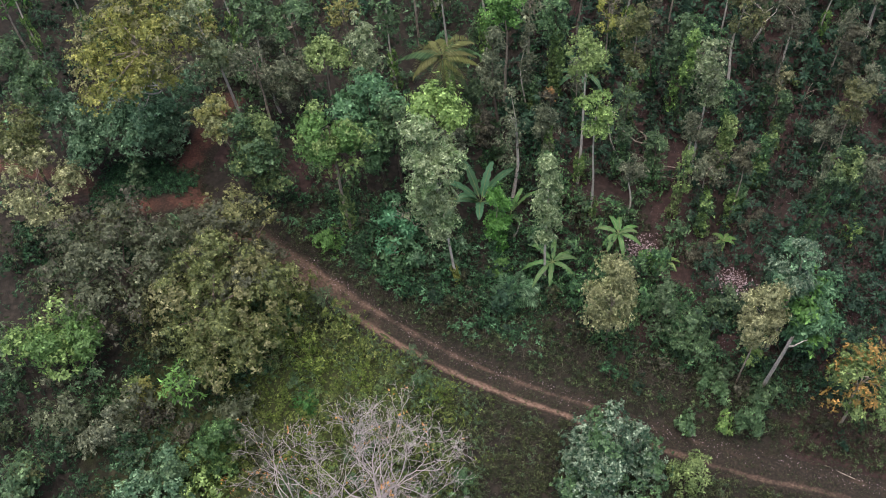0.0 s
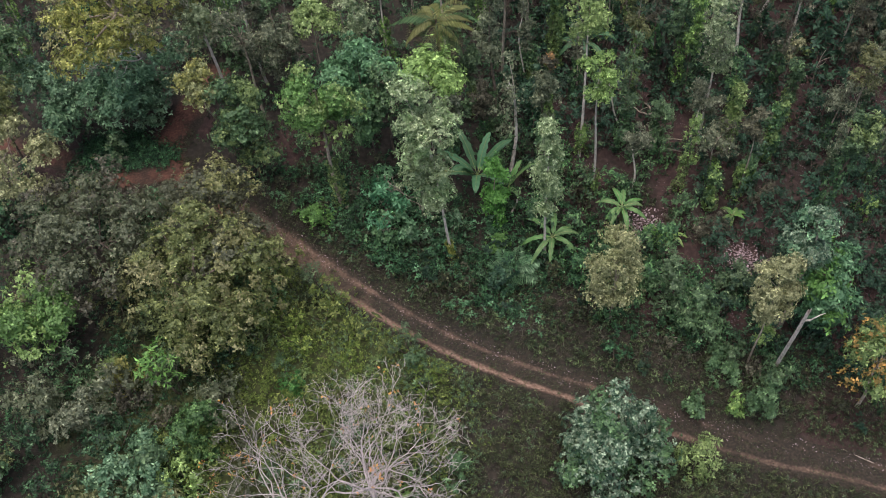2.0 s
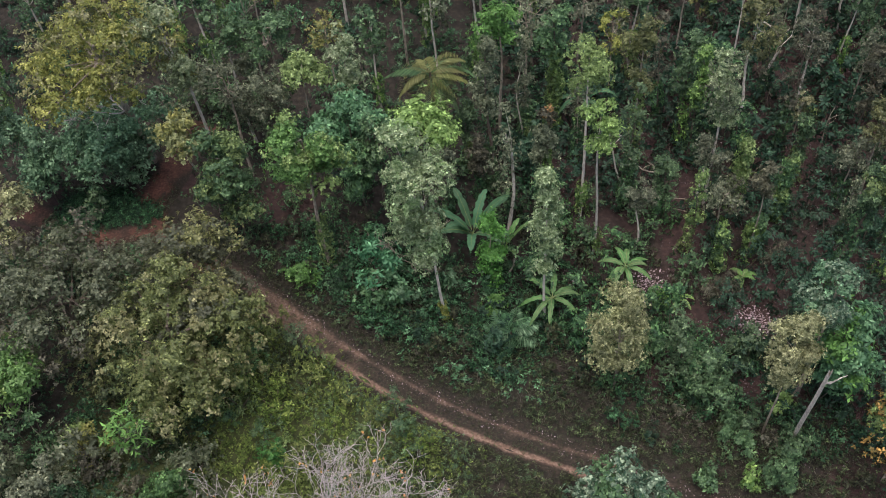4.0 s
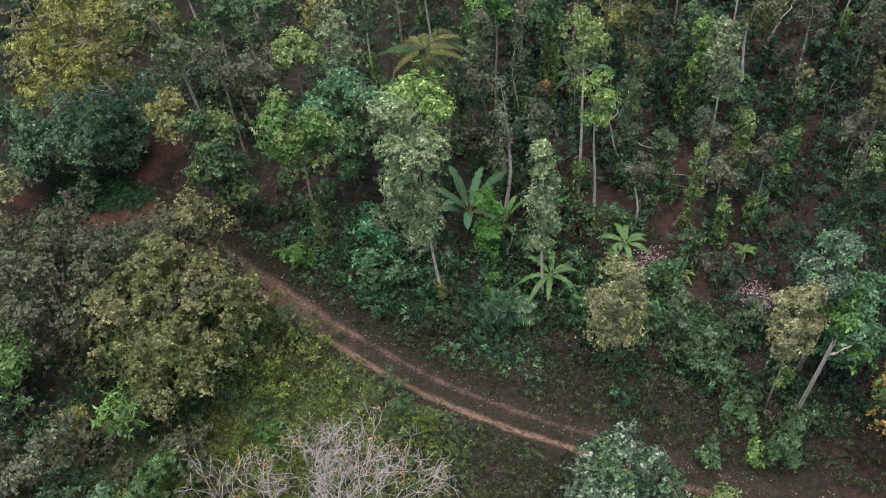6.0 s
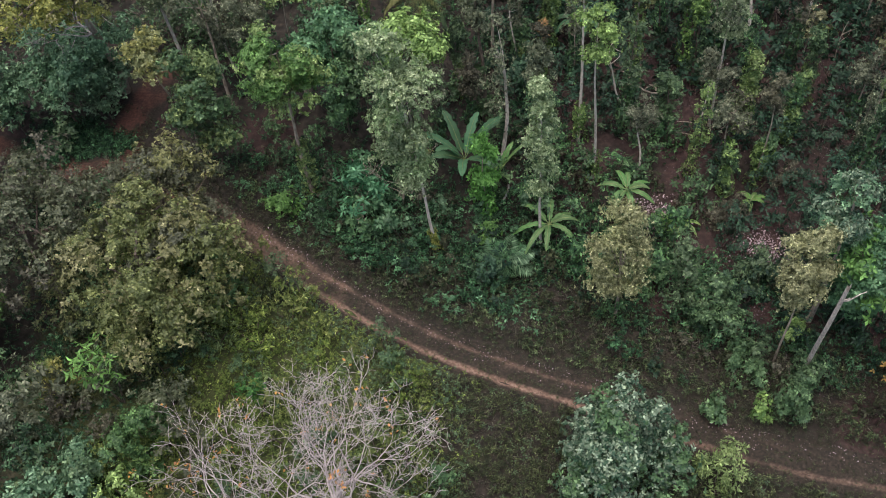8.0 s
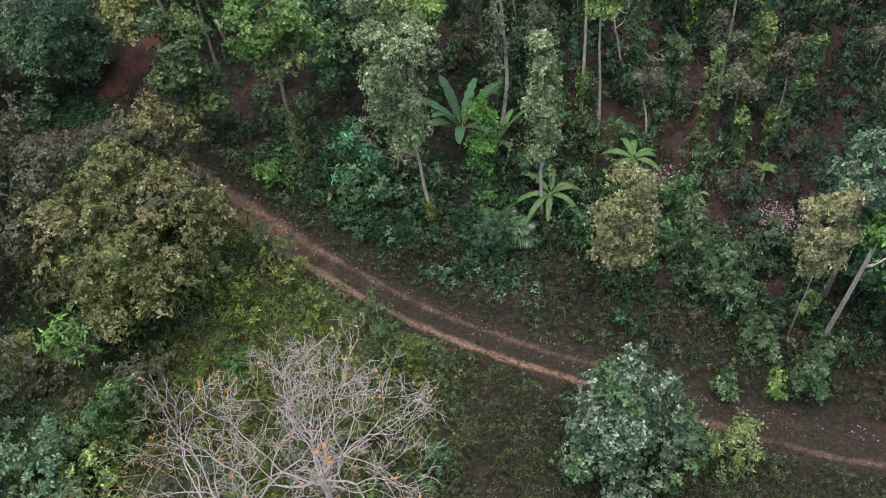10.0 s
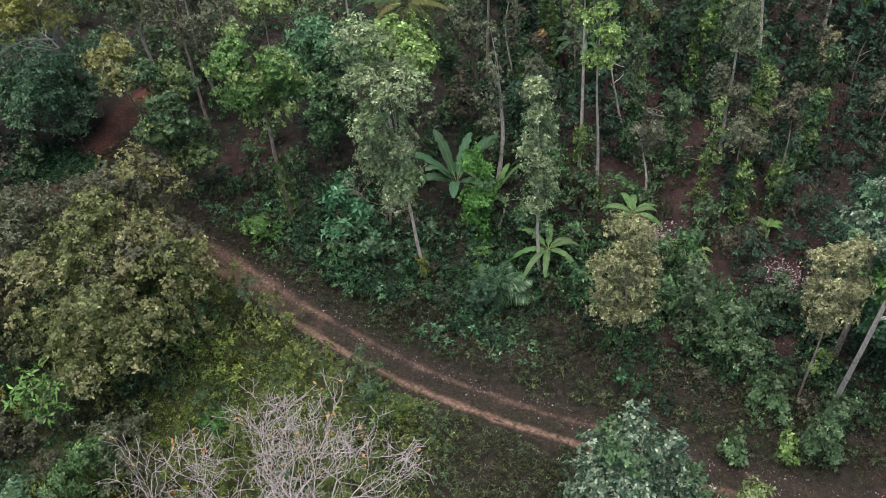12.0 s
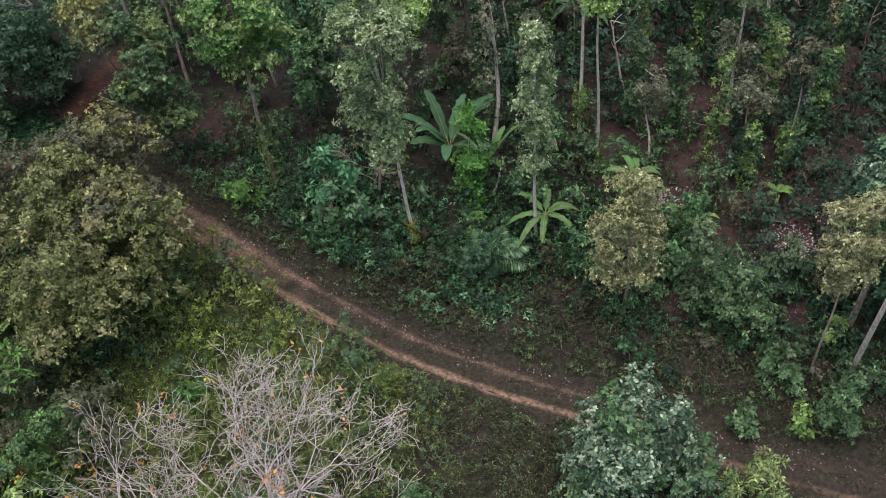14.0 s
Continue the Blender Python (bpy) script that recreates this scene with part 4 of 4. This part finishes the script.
palm(-4.7, 61.1, 10.5, 3.5, 20, "palm", "feathery yellow-green palm with arching fronds", seed=1, droop=1.0)
palm(0.9, 42.9, 1.5, 2.3, 18, "teal", "dark blue-green fern clump in the undergrowth", "fern", 2, 0.4, "fern", "teal")
bush(-9.6, 48.0, 1.9, 1.6, "bluefern", "blue-green shrub with broad drooping leaves", 0.44, 1100, lump=0.6, width=0.42, h=2.7)
bush(-24.0, 32.5, 1.35, 1.0, "fresh", "bright green shrub with large feathered leaves", 0.5, 330, width=0.34, lump=0.5, h=4.7)
palm(12.5, 46.9, 0.3, 1.3, 9, "bright", "small bright green fern", "fern", 4, 0.4, "fern", "bright")



# ---- dead wood and thin stems ----
def pole(x, y, way, h, label, bark=BARK_PALE, radius=0.07, name="dead_tree", forks=0, category="dead tree", wobble=0.15, seed=1):
    """A thin dead stem, forked at the top where told."""
    rng = np.random.default_rng(seed)
    ob = thing(name, x, y, label, category)
    line = bend(rng, (0, 0, -0.2), (*way, h), wobble, 9)
    part("trunk", raw_mesh("trunk", *tube(line, np.linspace(radius, radius * 0.5, 9), 7), bark), ob)
    for k in range(forks):
        a = line[5 + k % 4]
        e = a + np.array((rng.normal(0, 0.7), rng.normal(0, 0.7), rng.uniform(0.5, 1.3)))
        part("branch", raw_mesh("branch", *tube(bend(rng, a, e, 0.12, 5), np.linspace(radius * 0.45, 0.012, 5), 5), bark), ob)
    return ob


def log(x, y, ax, length, radius, label, z=0.0, bark=BARK_PALE):
    rng = np.random.default_rng(int(abs(x * 13 + y)))
    ob = thing("fallen_log", x, y, label, "log")
    e = np.array((math.cos(radians(ax)), math.sin(radians(ax)), 0)) * length * 0.5
    part("stem", raw_mesh("stem", *tube(bend(rng, -e + (0, 0, radius + z), e + (0, 0, radius + z), 0.05, 7), np.linspace(radius, radius * 0.7, 7), 7), bark), ob)
    return ob


pole(28.0, 62.5, (0.3, -0.1), 5.9, "thin dead sapling forked at the tip", BARK_PALE, 0.055, forks=2, seed=4)
pole(0.8, 49.2, (0.6, 0.0), 2.1, "short pale broken stump", BARK_WHITE, 0.13, seed=6)
pole(33.0, 61.4, (-0.2, 0.0), 4.2, "bent dead sapling with drooping branches", BARK_PALE, 0.07, forks=4, wobble=0.4, seed=9)
pole(13.3, 61.9, (-2.6, -2.4), 3.6, "crooked pale trunk leaning over red earth", BARK_PALE, 0.09, forks=3, wobble=0.7, seed=13)
pole(-32.0, 34.6, (0.8, 0.4), 4.5, "grey dead shrub with bare twigs", BARK_PALE, 0.05, forks=6, wobble=0.3, seed=15)
pole(26.2, 70.6, (-2.6, 0.2), 8.5, "white crooked trunk bare of leaves", BARK_WHITE, 0.14, forks=4, wobble=0.8, seed=23)
pole(11.0, 58.6, (-1.8, 0.0), 7.0, "bleached bent stem between shade trees", BARK_WHITE, 0.09, forks=4, wobble=0.5, seed=29)
log(15.5, 56.1, -13, 1.6, 0.05, "pale pole lying across the red path")
log(15.7, 57.3, -11, 1.5, 0.05, "pale pole lying across the red path")
log(24.6, 27.9, -30, 2.2, 0.04, "thin pale stick on red earth")
bare_tree(-6.7, 48.9, 1.6, 4.4, 4, "leafless brown sapling among green shrubs", BARK_PALE, 0, 21, 0.40, 4, (-0.5, -0.1), (1.0, 2.4), 0.11)
tree(-5.0, 49.2, 4.4, 1.0, 1.0, "gold", "slanting young tree with yellow leaves", 0.20, 700, BARK_PALE, 0.10, lean=(1.6, 0.2), lump=0.4)
tree(32.3, 67.8, 7.5, 1.5, 2.2, "wisp", "thin-stemmed shade tree with dull fine leaves", 0.14, 5250, BARK_PALE, 0.09, lean=(0.2, 0.0))
tree(36.5, 72.2, 9.0, 1.6, 2.4, "wisp", "white-stemmed tree with sparse dull crown", 0.14, 4500, BARK_WHITE, 0.15)
bush(16.7, 46.9, 1.5, 1.7, "brown", "brown shrub of fine wispy twigs", 0.15, 3800, lump=0.6, width=0.3)
bush(16.6, 35.6, 1.1, 1.3, "mid", "light green shrub with loose leaves", 0.17, 1300, sparse=0.35)
bush(19.4, 33.9, 1.2, 1.5, "mid", "leafy shrub round the foot of a dead trunk", 0.22, 1700, sparse=0.15)
bush(11.0, 41.5, 1.3, 1.4, "mid", "leafy green shrub below the cone tree", 0.19, 1700)
bush(17.9, 41.5, 1.5, 1.7, "mid", "dark shrub with small glossy leaves", 0.24, 2000)
bush(19.5, 36.7, 0.8, 1.0, "lime", "bright lime shoots at a tree foot", 0.26, 500, h=1.4)
bush(-26.0, 68.2, 2.0, 2.6, "mid", "dense shrub closing the end of the red track", 0.30, 1500)
bush(-28.6, 66.5, 1.5, 2.2, "wisp", "dull shrub beside the red track", 0.14, 2400)
bush(-23.4, 67.0, 1.7, 2.4, "mid", "green shrub beside the red track", 0.28, 1400)
bush(-27.5, 33.0, 1.4, 1.8, "gold", "thin shrub with yellowish leaves", 0.20, 1500, sparse=0.3)
bush(-29.5, 34.5, 0.9, 1.2, "lime", "small lime green shrub among dull ones", 0.30, 350, sparse=0.3)

# ---- shrubs seen singly ----
bush(14.8, 37.5, 1.6, 3.0, "mid", "tall leafy shrub at the plantation edge", 0.20, 3600)
bush(13.2, 40.1, 2.1, 3.0, "mid", "dense dark shrub with yellow-green tips", 0.18, 5000)
bush(15.8, 34.2, 1.2, 1.0, "mid", "leafy green shrub near the track", 0.16, 1500, sparse=0.35)
bush(-8.2, 46.9, 1.3, 1.5, "teal", "blue-green shrub with broad leaves", 0.42, 900)
bush(-15.0, 48.2, 1.4, 1.5, "bright", "light green shrub beside the track", 0.24, 1300)
bush(13.6, 31.4, 0.9, 1.0, "mid", "small green shrub at the track side", 0.30, 700)
bush(16.5, 31.4, 0.8, 1.0, "vine", "small leafy shrub at the track side", 0.28, 500)
bush(18.2, 31.2, 1.15, 2.5, "mid", "young leafy tree with tapering top", 0.19, 2800, sparse=0.2)
bush(15.9, 35.0, 1.1, 1.1, "mid", "bright green leafy shrub on the bank", 0.18, 1900, sparse=0.2)
bush(13.8, 31.5, 0.7, 0.7, "mid", "small green shrub at the track side", 0.17, 700, sparse=0.2)
bush(-0.2, 45.6, 0.9, 1.0, "bright", "round bright green leafy shrub", 0.24, 900)
bush(-13.2, 41.0, 0.5, 0.5, "lime", "tiny bright green seedling beside the track", 0.24, 90)


# ---- fillers that share their meshes ----
def clear_of(x, y, spots, r):
    return all((x - a) ** 2 + (y - b) ** 2 > r * r for a, b in spots)


def variants(make, n):
    return [make(k) for k in range(n)]


rng = np.random.default_rng(77)
soil_gaps = ((15.3, 53.5), (15.6, 57.0), (15.2, 61), (27.3, 63), (26, 60), (12.1, 47.9), (19.3, 44.6))
proto = variants(lambda k: bush(200 + 5 * k, -200, 1.15, 1.35, "dark" if k < 9 else "creeper_dark", "dark green coffee bush on red earth", 0.38 if 5 <= k < 9 else 0.21, 230 if 5 <= k < 9 else 560, k, "coffee_bush", "coffee bushes in rows", 0.5, 0.5, "coffee bush"), 12)
spots = []
ca, sa = math.cos(radians(28)), math.sin(radians(28))
for a in range(-30, 40):
    for b in range(-30, 40):
        u, v = a * 2.6 + rng.normal(0, 0.3), b * 2.25 + rng.normal(0, 0.3)
        x, y = 20 + ca * u - sa * v, 60 + sa * u + ca * v
        edge = np.interp(x, MAIN[:, 0], MAIN[:, 1])
        if x < 1 + max(0, (48 - y)) * 0.4 or x > 44 or y > 87 or y - edge < 8 or rng.random() < 0.08:
            continue
        if clear_of(x, y, soil_gaps, 1.1):
            spots.append((x, y))
for k, (x, y) in enumerate(spots):
    s = rng.uniform(1.0, 1.45) * (1.12 if x > 20 else 1.0)
    m = pose(x, y, ground_z(x, y), 0, 0, rng.uniform(0, 360))
    o = copy_thing(proto[9 + k % 3 if y < 57 and x < 16 else k % 5 if y < 60 else 5 + k % 4], m)
    o.scale = (s, s, s * rng.uniform(0.85, 1.25))
for o in proto:
    for q in (*o.children, o):
        bpy.data.objects.remove(q)


def scatter(makers, places, size=(0.8, 1.2)):
    for k, (x, y) in enumerate(places):
        o = copy_thing(makers[k % len(makers)], pose(x, y, ground_z(x, y), 0, 0, rng.uniform(0, 360)))
        s = rng.uniform(*size)
        o.scale = (s, s, s * rng.uniform(0.85, 1.2))
    for o in makers:
        for q in (*o.children, o):
            bpy.data.objects.remove(q)


def inside(n, x0, x1, y0, y1, test, gap):
    out = []
    for _ in range(n):
        x, y = rng.uniform(x0, x1), rng.uniform(y0, y1)
        if test(x, y) and clear_of(x, y, out, gap):
            out.append((x, y))
    return out


def above(x, y):
    return y - np.interp(x, MAIN[:, 0], MAIN[:, 1])


def off_tracks(x, y, r):
    return min(np.min(np.hypot(l[:, 0] - x, l[:, 1] - y)) for l in (MAIN, SPUR, SIDE)) > r


BARE_SPOTS = ((11.7, 40.3, 1.3), (17.3, 38.9, 1.5), (26.0, 37.6, 1.7), (20.6, 41.0, 1.0), (12.1, 47.9, 1.2), (19.3, 44.6, 1.1))


def not_bare(x, y):
    return sum(spot(x, y, cx, cy, rad) for cx, cy, rad in BARE_SPOTS) < 0.45


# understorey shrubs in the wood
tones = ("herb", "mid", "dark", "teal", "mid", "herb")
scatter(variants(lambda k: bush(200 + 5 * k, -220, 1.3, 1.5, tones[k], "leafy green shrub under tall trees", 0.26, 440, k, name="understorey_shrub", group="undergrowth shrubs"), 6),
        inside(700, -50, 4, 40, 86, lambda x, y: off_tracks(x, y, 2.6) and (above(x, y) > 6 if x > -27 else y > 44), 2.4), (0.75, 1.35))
# shade trees behind
tones2 = ("mid", "wisp", "olive", "bright", "mid", "gold", "wisp", "teal")
hero = [(o.matrix_basis.translation.x, o.matrix_basis.translation.y) for o in scene.objects if o.name.startswith("tree")]
scatter(variants(lambda k: tree(200 + 9 * k, -250, 9 + k % 4, 1.7 + 0.2 * (k % 3), 2.4 + 0.3 * (k % 3), tones2[k], "slim shade tree in dense woodland", 0.32, 1000, BARK_PALE if k % 2 else BARK_WHITE, 0.11, lump=0.55, sparse=0.3,
                                seed=k, group="shade trees", vine=(5 if k % 3 == 0 else 0)), 8),
        inside(760, -62, 52, 58, 116, lambda x, y: off_tracks(x, y, 3) and (y > (66 if x < 14 else 72) or x < -42) and clear_of(x, y, hero, 3.2) and (y < 92 or rng.random() < 0.5), 4.2), (0.8, 1.25))
# shrubs under the far woods
tones7 = ("mid", "dark", "herb", "creeper_dark")
scatter(variants(lambda k: bush(200 + 8 * k, -360, 2.2, 2.6, tones7[k], "dense shrub under the far trees", 0.46, 320, k, name="far_shrub", group="far shrubs", lump=0.8), 4),
        inside(420, -62, 56, 86, 118, lambda x, y: True, 3.4), (0.8, 1.3))
# thin plantation trees wrapped in creeper
tones4 = ("wisp", "creeper_dark", "vine", "wisp", "mid", "brown", "creeper_dark")
hero = hero + [(o.matrix_basis.translation.x, o.matrix_basis.translation.y) for o in scene.objects if o.name.startswith("tree")]
scatter(variants(lambda k: tree(200 + 9 * k, -300, 6.8 + k % 3, 0.85 + 0.08 * k, 3.0 + 0.4 * (k % 3), tones4[k], "thin plantation tree wrapped in leafy creeper", 0.15 if k in (0, 3, 5) else 0.20, 2600 if k in (0, 3, 5) else 1700, BARK if k % 3 else BARK_PALE, 0.07,
                                seed=k, group="plantation shade trees", vine=5.5, creeper="vine" if k == 2 else "creeper_dark", sparse=0.0, lump=0.4, wobble=0.2, lean=(0.5 * math.sin(k), 0.4 * math.cos(2 * k))), 7),
        inside(600, 3, 44, 50, 75, lambda x, y: clear_of(x, y, hero, 2.7) and clear_of(x, y, soil_gaps, 1.8), 4.2), (0.7, 1.2))
# bushy growth in the meadow
tones5 = ("meadow", "vine", "meadow", "mid", "meadow")
scatter(variants(lambda k: bush(200 + 6 * k, -320, 1.1, 1.25 + 0.15 * (k % 3), tones5[k], "low bushy yellow-green meadow shrub", 0.155, 800, k, name="meadow_shrub", group="meadow shrubs", width=0.42, sparse=0.25), 5),
        inside(700, -25, -3, 18, 49, lambda x, y: above(x, y) < -2.2 and spot(x, y, -24.0, 31.8, 3.6) < 0.4 and x < -4 + 0.1 * (34 - y), 1.4), (0.55, 1.45))
# small mixed shrubs between track and wood
tones6 = ("herb", "dark", "herb", "brown", "weed", "herb", "weed")
scatter(variants(lambda k: bush(200 + 6 * k, -340, 0.9, 1.0, tones6[k], "small leafy shrub on the bank above the track", 0.15 + 0.015 * (k % 3), 480, k, name="bank_shrub", group="bank shrubs", sparse=0.3), 7),
        inside(900, -20, 30, 26, 54, lambda x, y: not_bare(x, y) and 3.2 < above(x, y) < (21 if 2 < x < 14 else 13) and rng.random() < 0.2 + 0.10 * above(x, y), 1.3), (0.5, 1.3))
# left flank
tones3 = ("grey", "scrub", "mid", "herb", "olive")
scatter(variants(lambda k: bush(200 + 6 * k, -280, 2.0, 2.3, tones3[k], "dense mixed shrub on the slope", 0.21, 1250, k, name="slope_shrub", group="slope shrubs"), 5),
        inside(500, -48, -14, 20, 50, lambda x, y: above(x, y) < -4 and x < -14 - 0.55 * (y - 24) * (y < 40) and x > -40 + rng.normal(0, 1.5), 2.8), (0.7, 1.25))


# ---- low growth, joined ----
def low_growth(name, n, box, test, tone, leaf, per, high, label, width=0.5, up=0.7, spread=0.28):
    g = np.random.default_rng(len(name) * 7 + n)
    x, y = g.uniform(box[0], box[1], n), g.uniform(box[2], box[3], n)
    ok = test(x, y, g)
    x, y = x[ok], y[ok]
    tall = high * g.uniform(0.25, 1.0, len(x))
    k = max(1, per // 6)
    idx = np.repeat(np.arange(len(x)), k)
    off = g.normal(0, spread, (len(idx), 2))
    px, py = x[idx] + off[:, 0], y[idx] + off[:, 1]
    gz = 2.4 - 0.06 * px + 0.25 * np.sin(px * 0.13 + 1.0) * np.sin(py * 0.11)
    p = np.stack((px, py, gz + tall[idx] * g.uniform(0.25, 1, len(idx)) ** 0.6), 1)
    o = unit(np.stack((off[:, 0], off[:, 1], np.full(len(idx), 0.5)), 1))
    v, f, shade = sprays(g, p, o, leaf, 6, width, up)
    return tagged(new(name, raw_mesh(name, v, f, LEAF[tone], shade)), label, "undergrowth", kind="stuff")


def patchy(x, y, scale, cut, seed):
    return np.array([noise.noise((a * scale, b * scale, seed)) for a, b in zip(x, y)]) > cut


def road_free(x, y, r):
    d = np.minimum(distance_to(MAIN, x, y), np.minimum(distance_to(SPUR, x, y), distance_to(SIDE, x, y)))
    return d > r


def up_side(x, y):
    return y - np.interp(x, MAIN[:, 0], MAIN[:, 1])


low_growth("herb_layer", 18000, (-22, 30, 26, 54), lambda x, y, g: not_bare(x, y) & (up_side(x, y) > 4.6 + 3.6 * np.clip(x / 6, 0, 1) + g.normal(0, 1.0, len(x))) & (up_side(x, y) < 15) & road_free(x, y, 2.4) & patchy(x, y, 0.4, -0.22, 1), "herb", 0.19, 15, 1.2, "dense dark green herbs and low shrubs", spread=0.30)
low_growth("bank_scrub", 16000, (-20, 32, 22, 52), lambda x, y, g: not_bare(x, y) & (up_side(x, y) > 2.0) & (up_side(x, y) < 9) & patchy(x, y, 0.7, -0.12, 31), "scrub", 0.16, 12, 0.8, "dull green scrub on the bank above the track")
low_growth("bright_herbs", 6000, (-20, 28, 26, 52), lambda x, y, g: not_bare(x, y) & (up_side(x, y) > 2.6) & (up_side(x, y) < 13) & (patchy(x, y, 0.8, 0.34, 5) & (up_side(x, y) > 7.5) | (patchy(x, y, 0.8, 0.08, 5) & (x < 3))), "bluefern", 0.22, 14, 1.4, "patches of brighter green leafy herbs")
low_growth("dry_weeds", 16000, (-20, 34, 22, 50), lambda x, y, g: not_bare(x, y) & (up_side(x, y) > 1.5 + 0.3 * g.normal(0, 1, len(x))) & (up_side(x, y) < 11) & (g.random(len(x)) < 1.3 - up_side(x, y) / 11), "weed", 0.14, 18, 0.6, "low dry brown weeds above the track", 0.2, 0.3)
low_growth("meadow", 9500, (-26, 12, 16, 50), lambda x, y, g: (up_side(x, y) < -1.3) & (spot(x, y, -24.0, 31.8, 3.6) < 0.4) & (x < -3.5 + g.normal(0, 1.6, len(x))) & patchy(x, y, 0.3, -0.35, 2), "meadow", 0.16, 13, 0.8, "yellow-green rough meadow growth", 0.45, 1.0, 0.3)
low_growth("meadow_shoots", 5000, (-22, -2, 20, 48), lambda x, y, g: (up_side(x, y) < -1.6) & (spot(x, y, -24.0, 31.8, 3.6) < 0.4) & (up_side(x, y) > -12) & patchy(x, y, 0.6, -0.05, 12), "mid", 0.13, 14, 1.9, "taller green shoots in the meadow", 0.4, 0.9, 0.3)
low_growth("dry_stalks", 5200, (-18, 30, 18, 48), lambda x, y, g: ((up_side(x, y) > 2.4) & (up_side(x, y) < 9) | (up_side(x, y) < -2) & (x > -6)) & patchy(x, y, 0.6, -0.1, 17), "straw", 0.42, 6, 0.5, "thin dry stalks among the weeds", 0.05, 0.2)
low_growth("rough_grass", 2000, (-8, 26, 18, 34), lambda x, y, g: (up_side(x, y) < -1.5) & road_free(x, y, 1.6), "dry", 0.17, 12, 0.5, "dry brownish grass and weeds", 0.3, 0.6)
low_growth("rough_herbs", 9000, (-8, 26, 18, 34), lambda x, y, g: (up_side(x, y) < -1.6) & patchy(x, y, 0.5, -0.22, 9), "rough", 0.19, 12, 1.0, "thin green weeds in dry grass", 0.28, 0.6)
low_growth("rough_shoots", 2200, (-8, 26, 18, 34), lambda x, y, g: (up_side(x, y) < -1.8) & patchy(x, y, 0.8, 0.2, 14), "mid", 0.2, 12, 0.9, "scattered green shoots in dry grass", 0.35, 0.6)
low_growth("track_grass", 2600, (-34, -20, 48, 62), lambda x, y, g: (distance_to(MAIN, x, y) < 2.6) & patchy(x, y, 0.42, 0.02, 21) & (np.abs(g.normal(0, 1, len(x))) < 1.5), "weed", 0.16, 12, 0.22, "short green grass patches on the red track", 0.3, 0.4)
low_growth("side_track_grass", 5200, (-38, -24.5, 51, 60.5), lambda x, y, g: (spot(x, y, -34.0, 56.3, 2.2) + spot(x, y, -31.8, 56.0, 1.8) + 0.7 * spot(x, y, -28.8, 55.4, 1.4) + 0.6 * spot(x, y, -35.6, 53.4, 2.0)) > 0.25 + 0.4 * g.random(len(x)), "herb", 0.2, 12, 0.5, "dark green grass and herbs over the side track", 0.4, 0.6)
low_growth("crown_grass", 15000, (-20, 30, 22, 52), lambda x, y, g: (distance_to(MAIN, x, y) < 0.5) & (g.random(len(x)) < 0.8), "weed", 0.13, 12, 0.16, "short dull grass between the wheel ruts", 0.25, 0.4)
low_growth("verge_grass", 13000, (-24, 34, 20, 54), lambda x, y, g: (np.abs(distance_to(MAIN, x, y) - 2.0) < 0.9), "weed", 0.14, 9, 0.22, "short brown grass on the track's verge", 0.2, 0.3)
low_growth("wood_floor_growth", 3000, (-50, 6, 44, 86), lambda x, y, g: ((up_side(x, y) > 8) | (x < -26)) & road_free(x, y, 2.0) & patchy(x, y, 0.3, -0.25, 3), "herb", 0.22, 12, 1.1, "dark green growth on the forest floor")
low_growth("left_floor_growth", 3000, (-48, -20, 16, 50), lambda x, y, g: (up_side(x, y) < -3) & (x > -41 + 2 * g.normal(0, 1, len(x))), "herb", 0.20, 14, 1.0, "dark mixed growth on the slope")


def litter(name, n, box, test, label, size=0.12, tone="litter"):
    g = np.random.default_rng(n)
    x, y = g.uniform(box[0], box[1], n), g.uniform(box[2], box[3], n)
    ok = test(x, y, g)
    x, y = x[ok], y[ok]
    gz = 2.4 - 0.06 * x + 0.25 * np.sin(x * 0.13 + 1.0) * np.sin(y * 0.11)
    p = np.stack((x, y, gz + 0.06), 1)
    v, f = leaves(g, p, unit(g.normal(0, 1, (len(x), 3)) * (1, 1, 0)), size, 0.6, 3.0, 0.0)
    return tagged(new(name, raw_mesh(name, v, f, LEAF[tone])), label, "leaf litter", kind="stuff")


litter("leaf_litter", 24000, (2, 46, 30, 90), lambda x, y, g: (up_side(x, y) > 5) & patchy(x, y, 0.25, -0.1, 6), "fallen pinkish brown leaves on red earth", 0.13, "dull_litter")
litter("leaf_heap", 9000, (9, 22, 42, 50), lambda x, y, g: (spot(x, y, 12.1, 47.9, 1.3) + spot(x, y, 19.3, 44.6, 1.2)) > g.random(len(x)), "pale heap of dry fallen leaves", 0.2)
litter("track_litter", 16000, (-20, 30, 22, 50), lambda x, y, g: (np.abs(distance_to(MAIN, x, y) - 0.9) < 0.6) & (g.random(len(x)) < 0.9) & (up_side(x, y) > 0), "scattered pale fallen leaves on the track", 0.10)
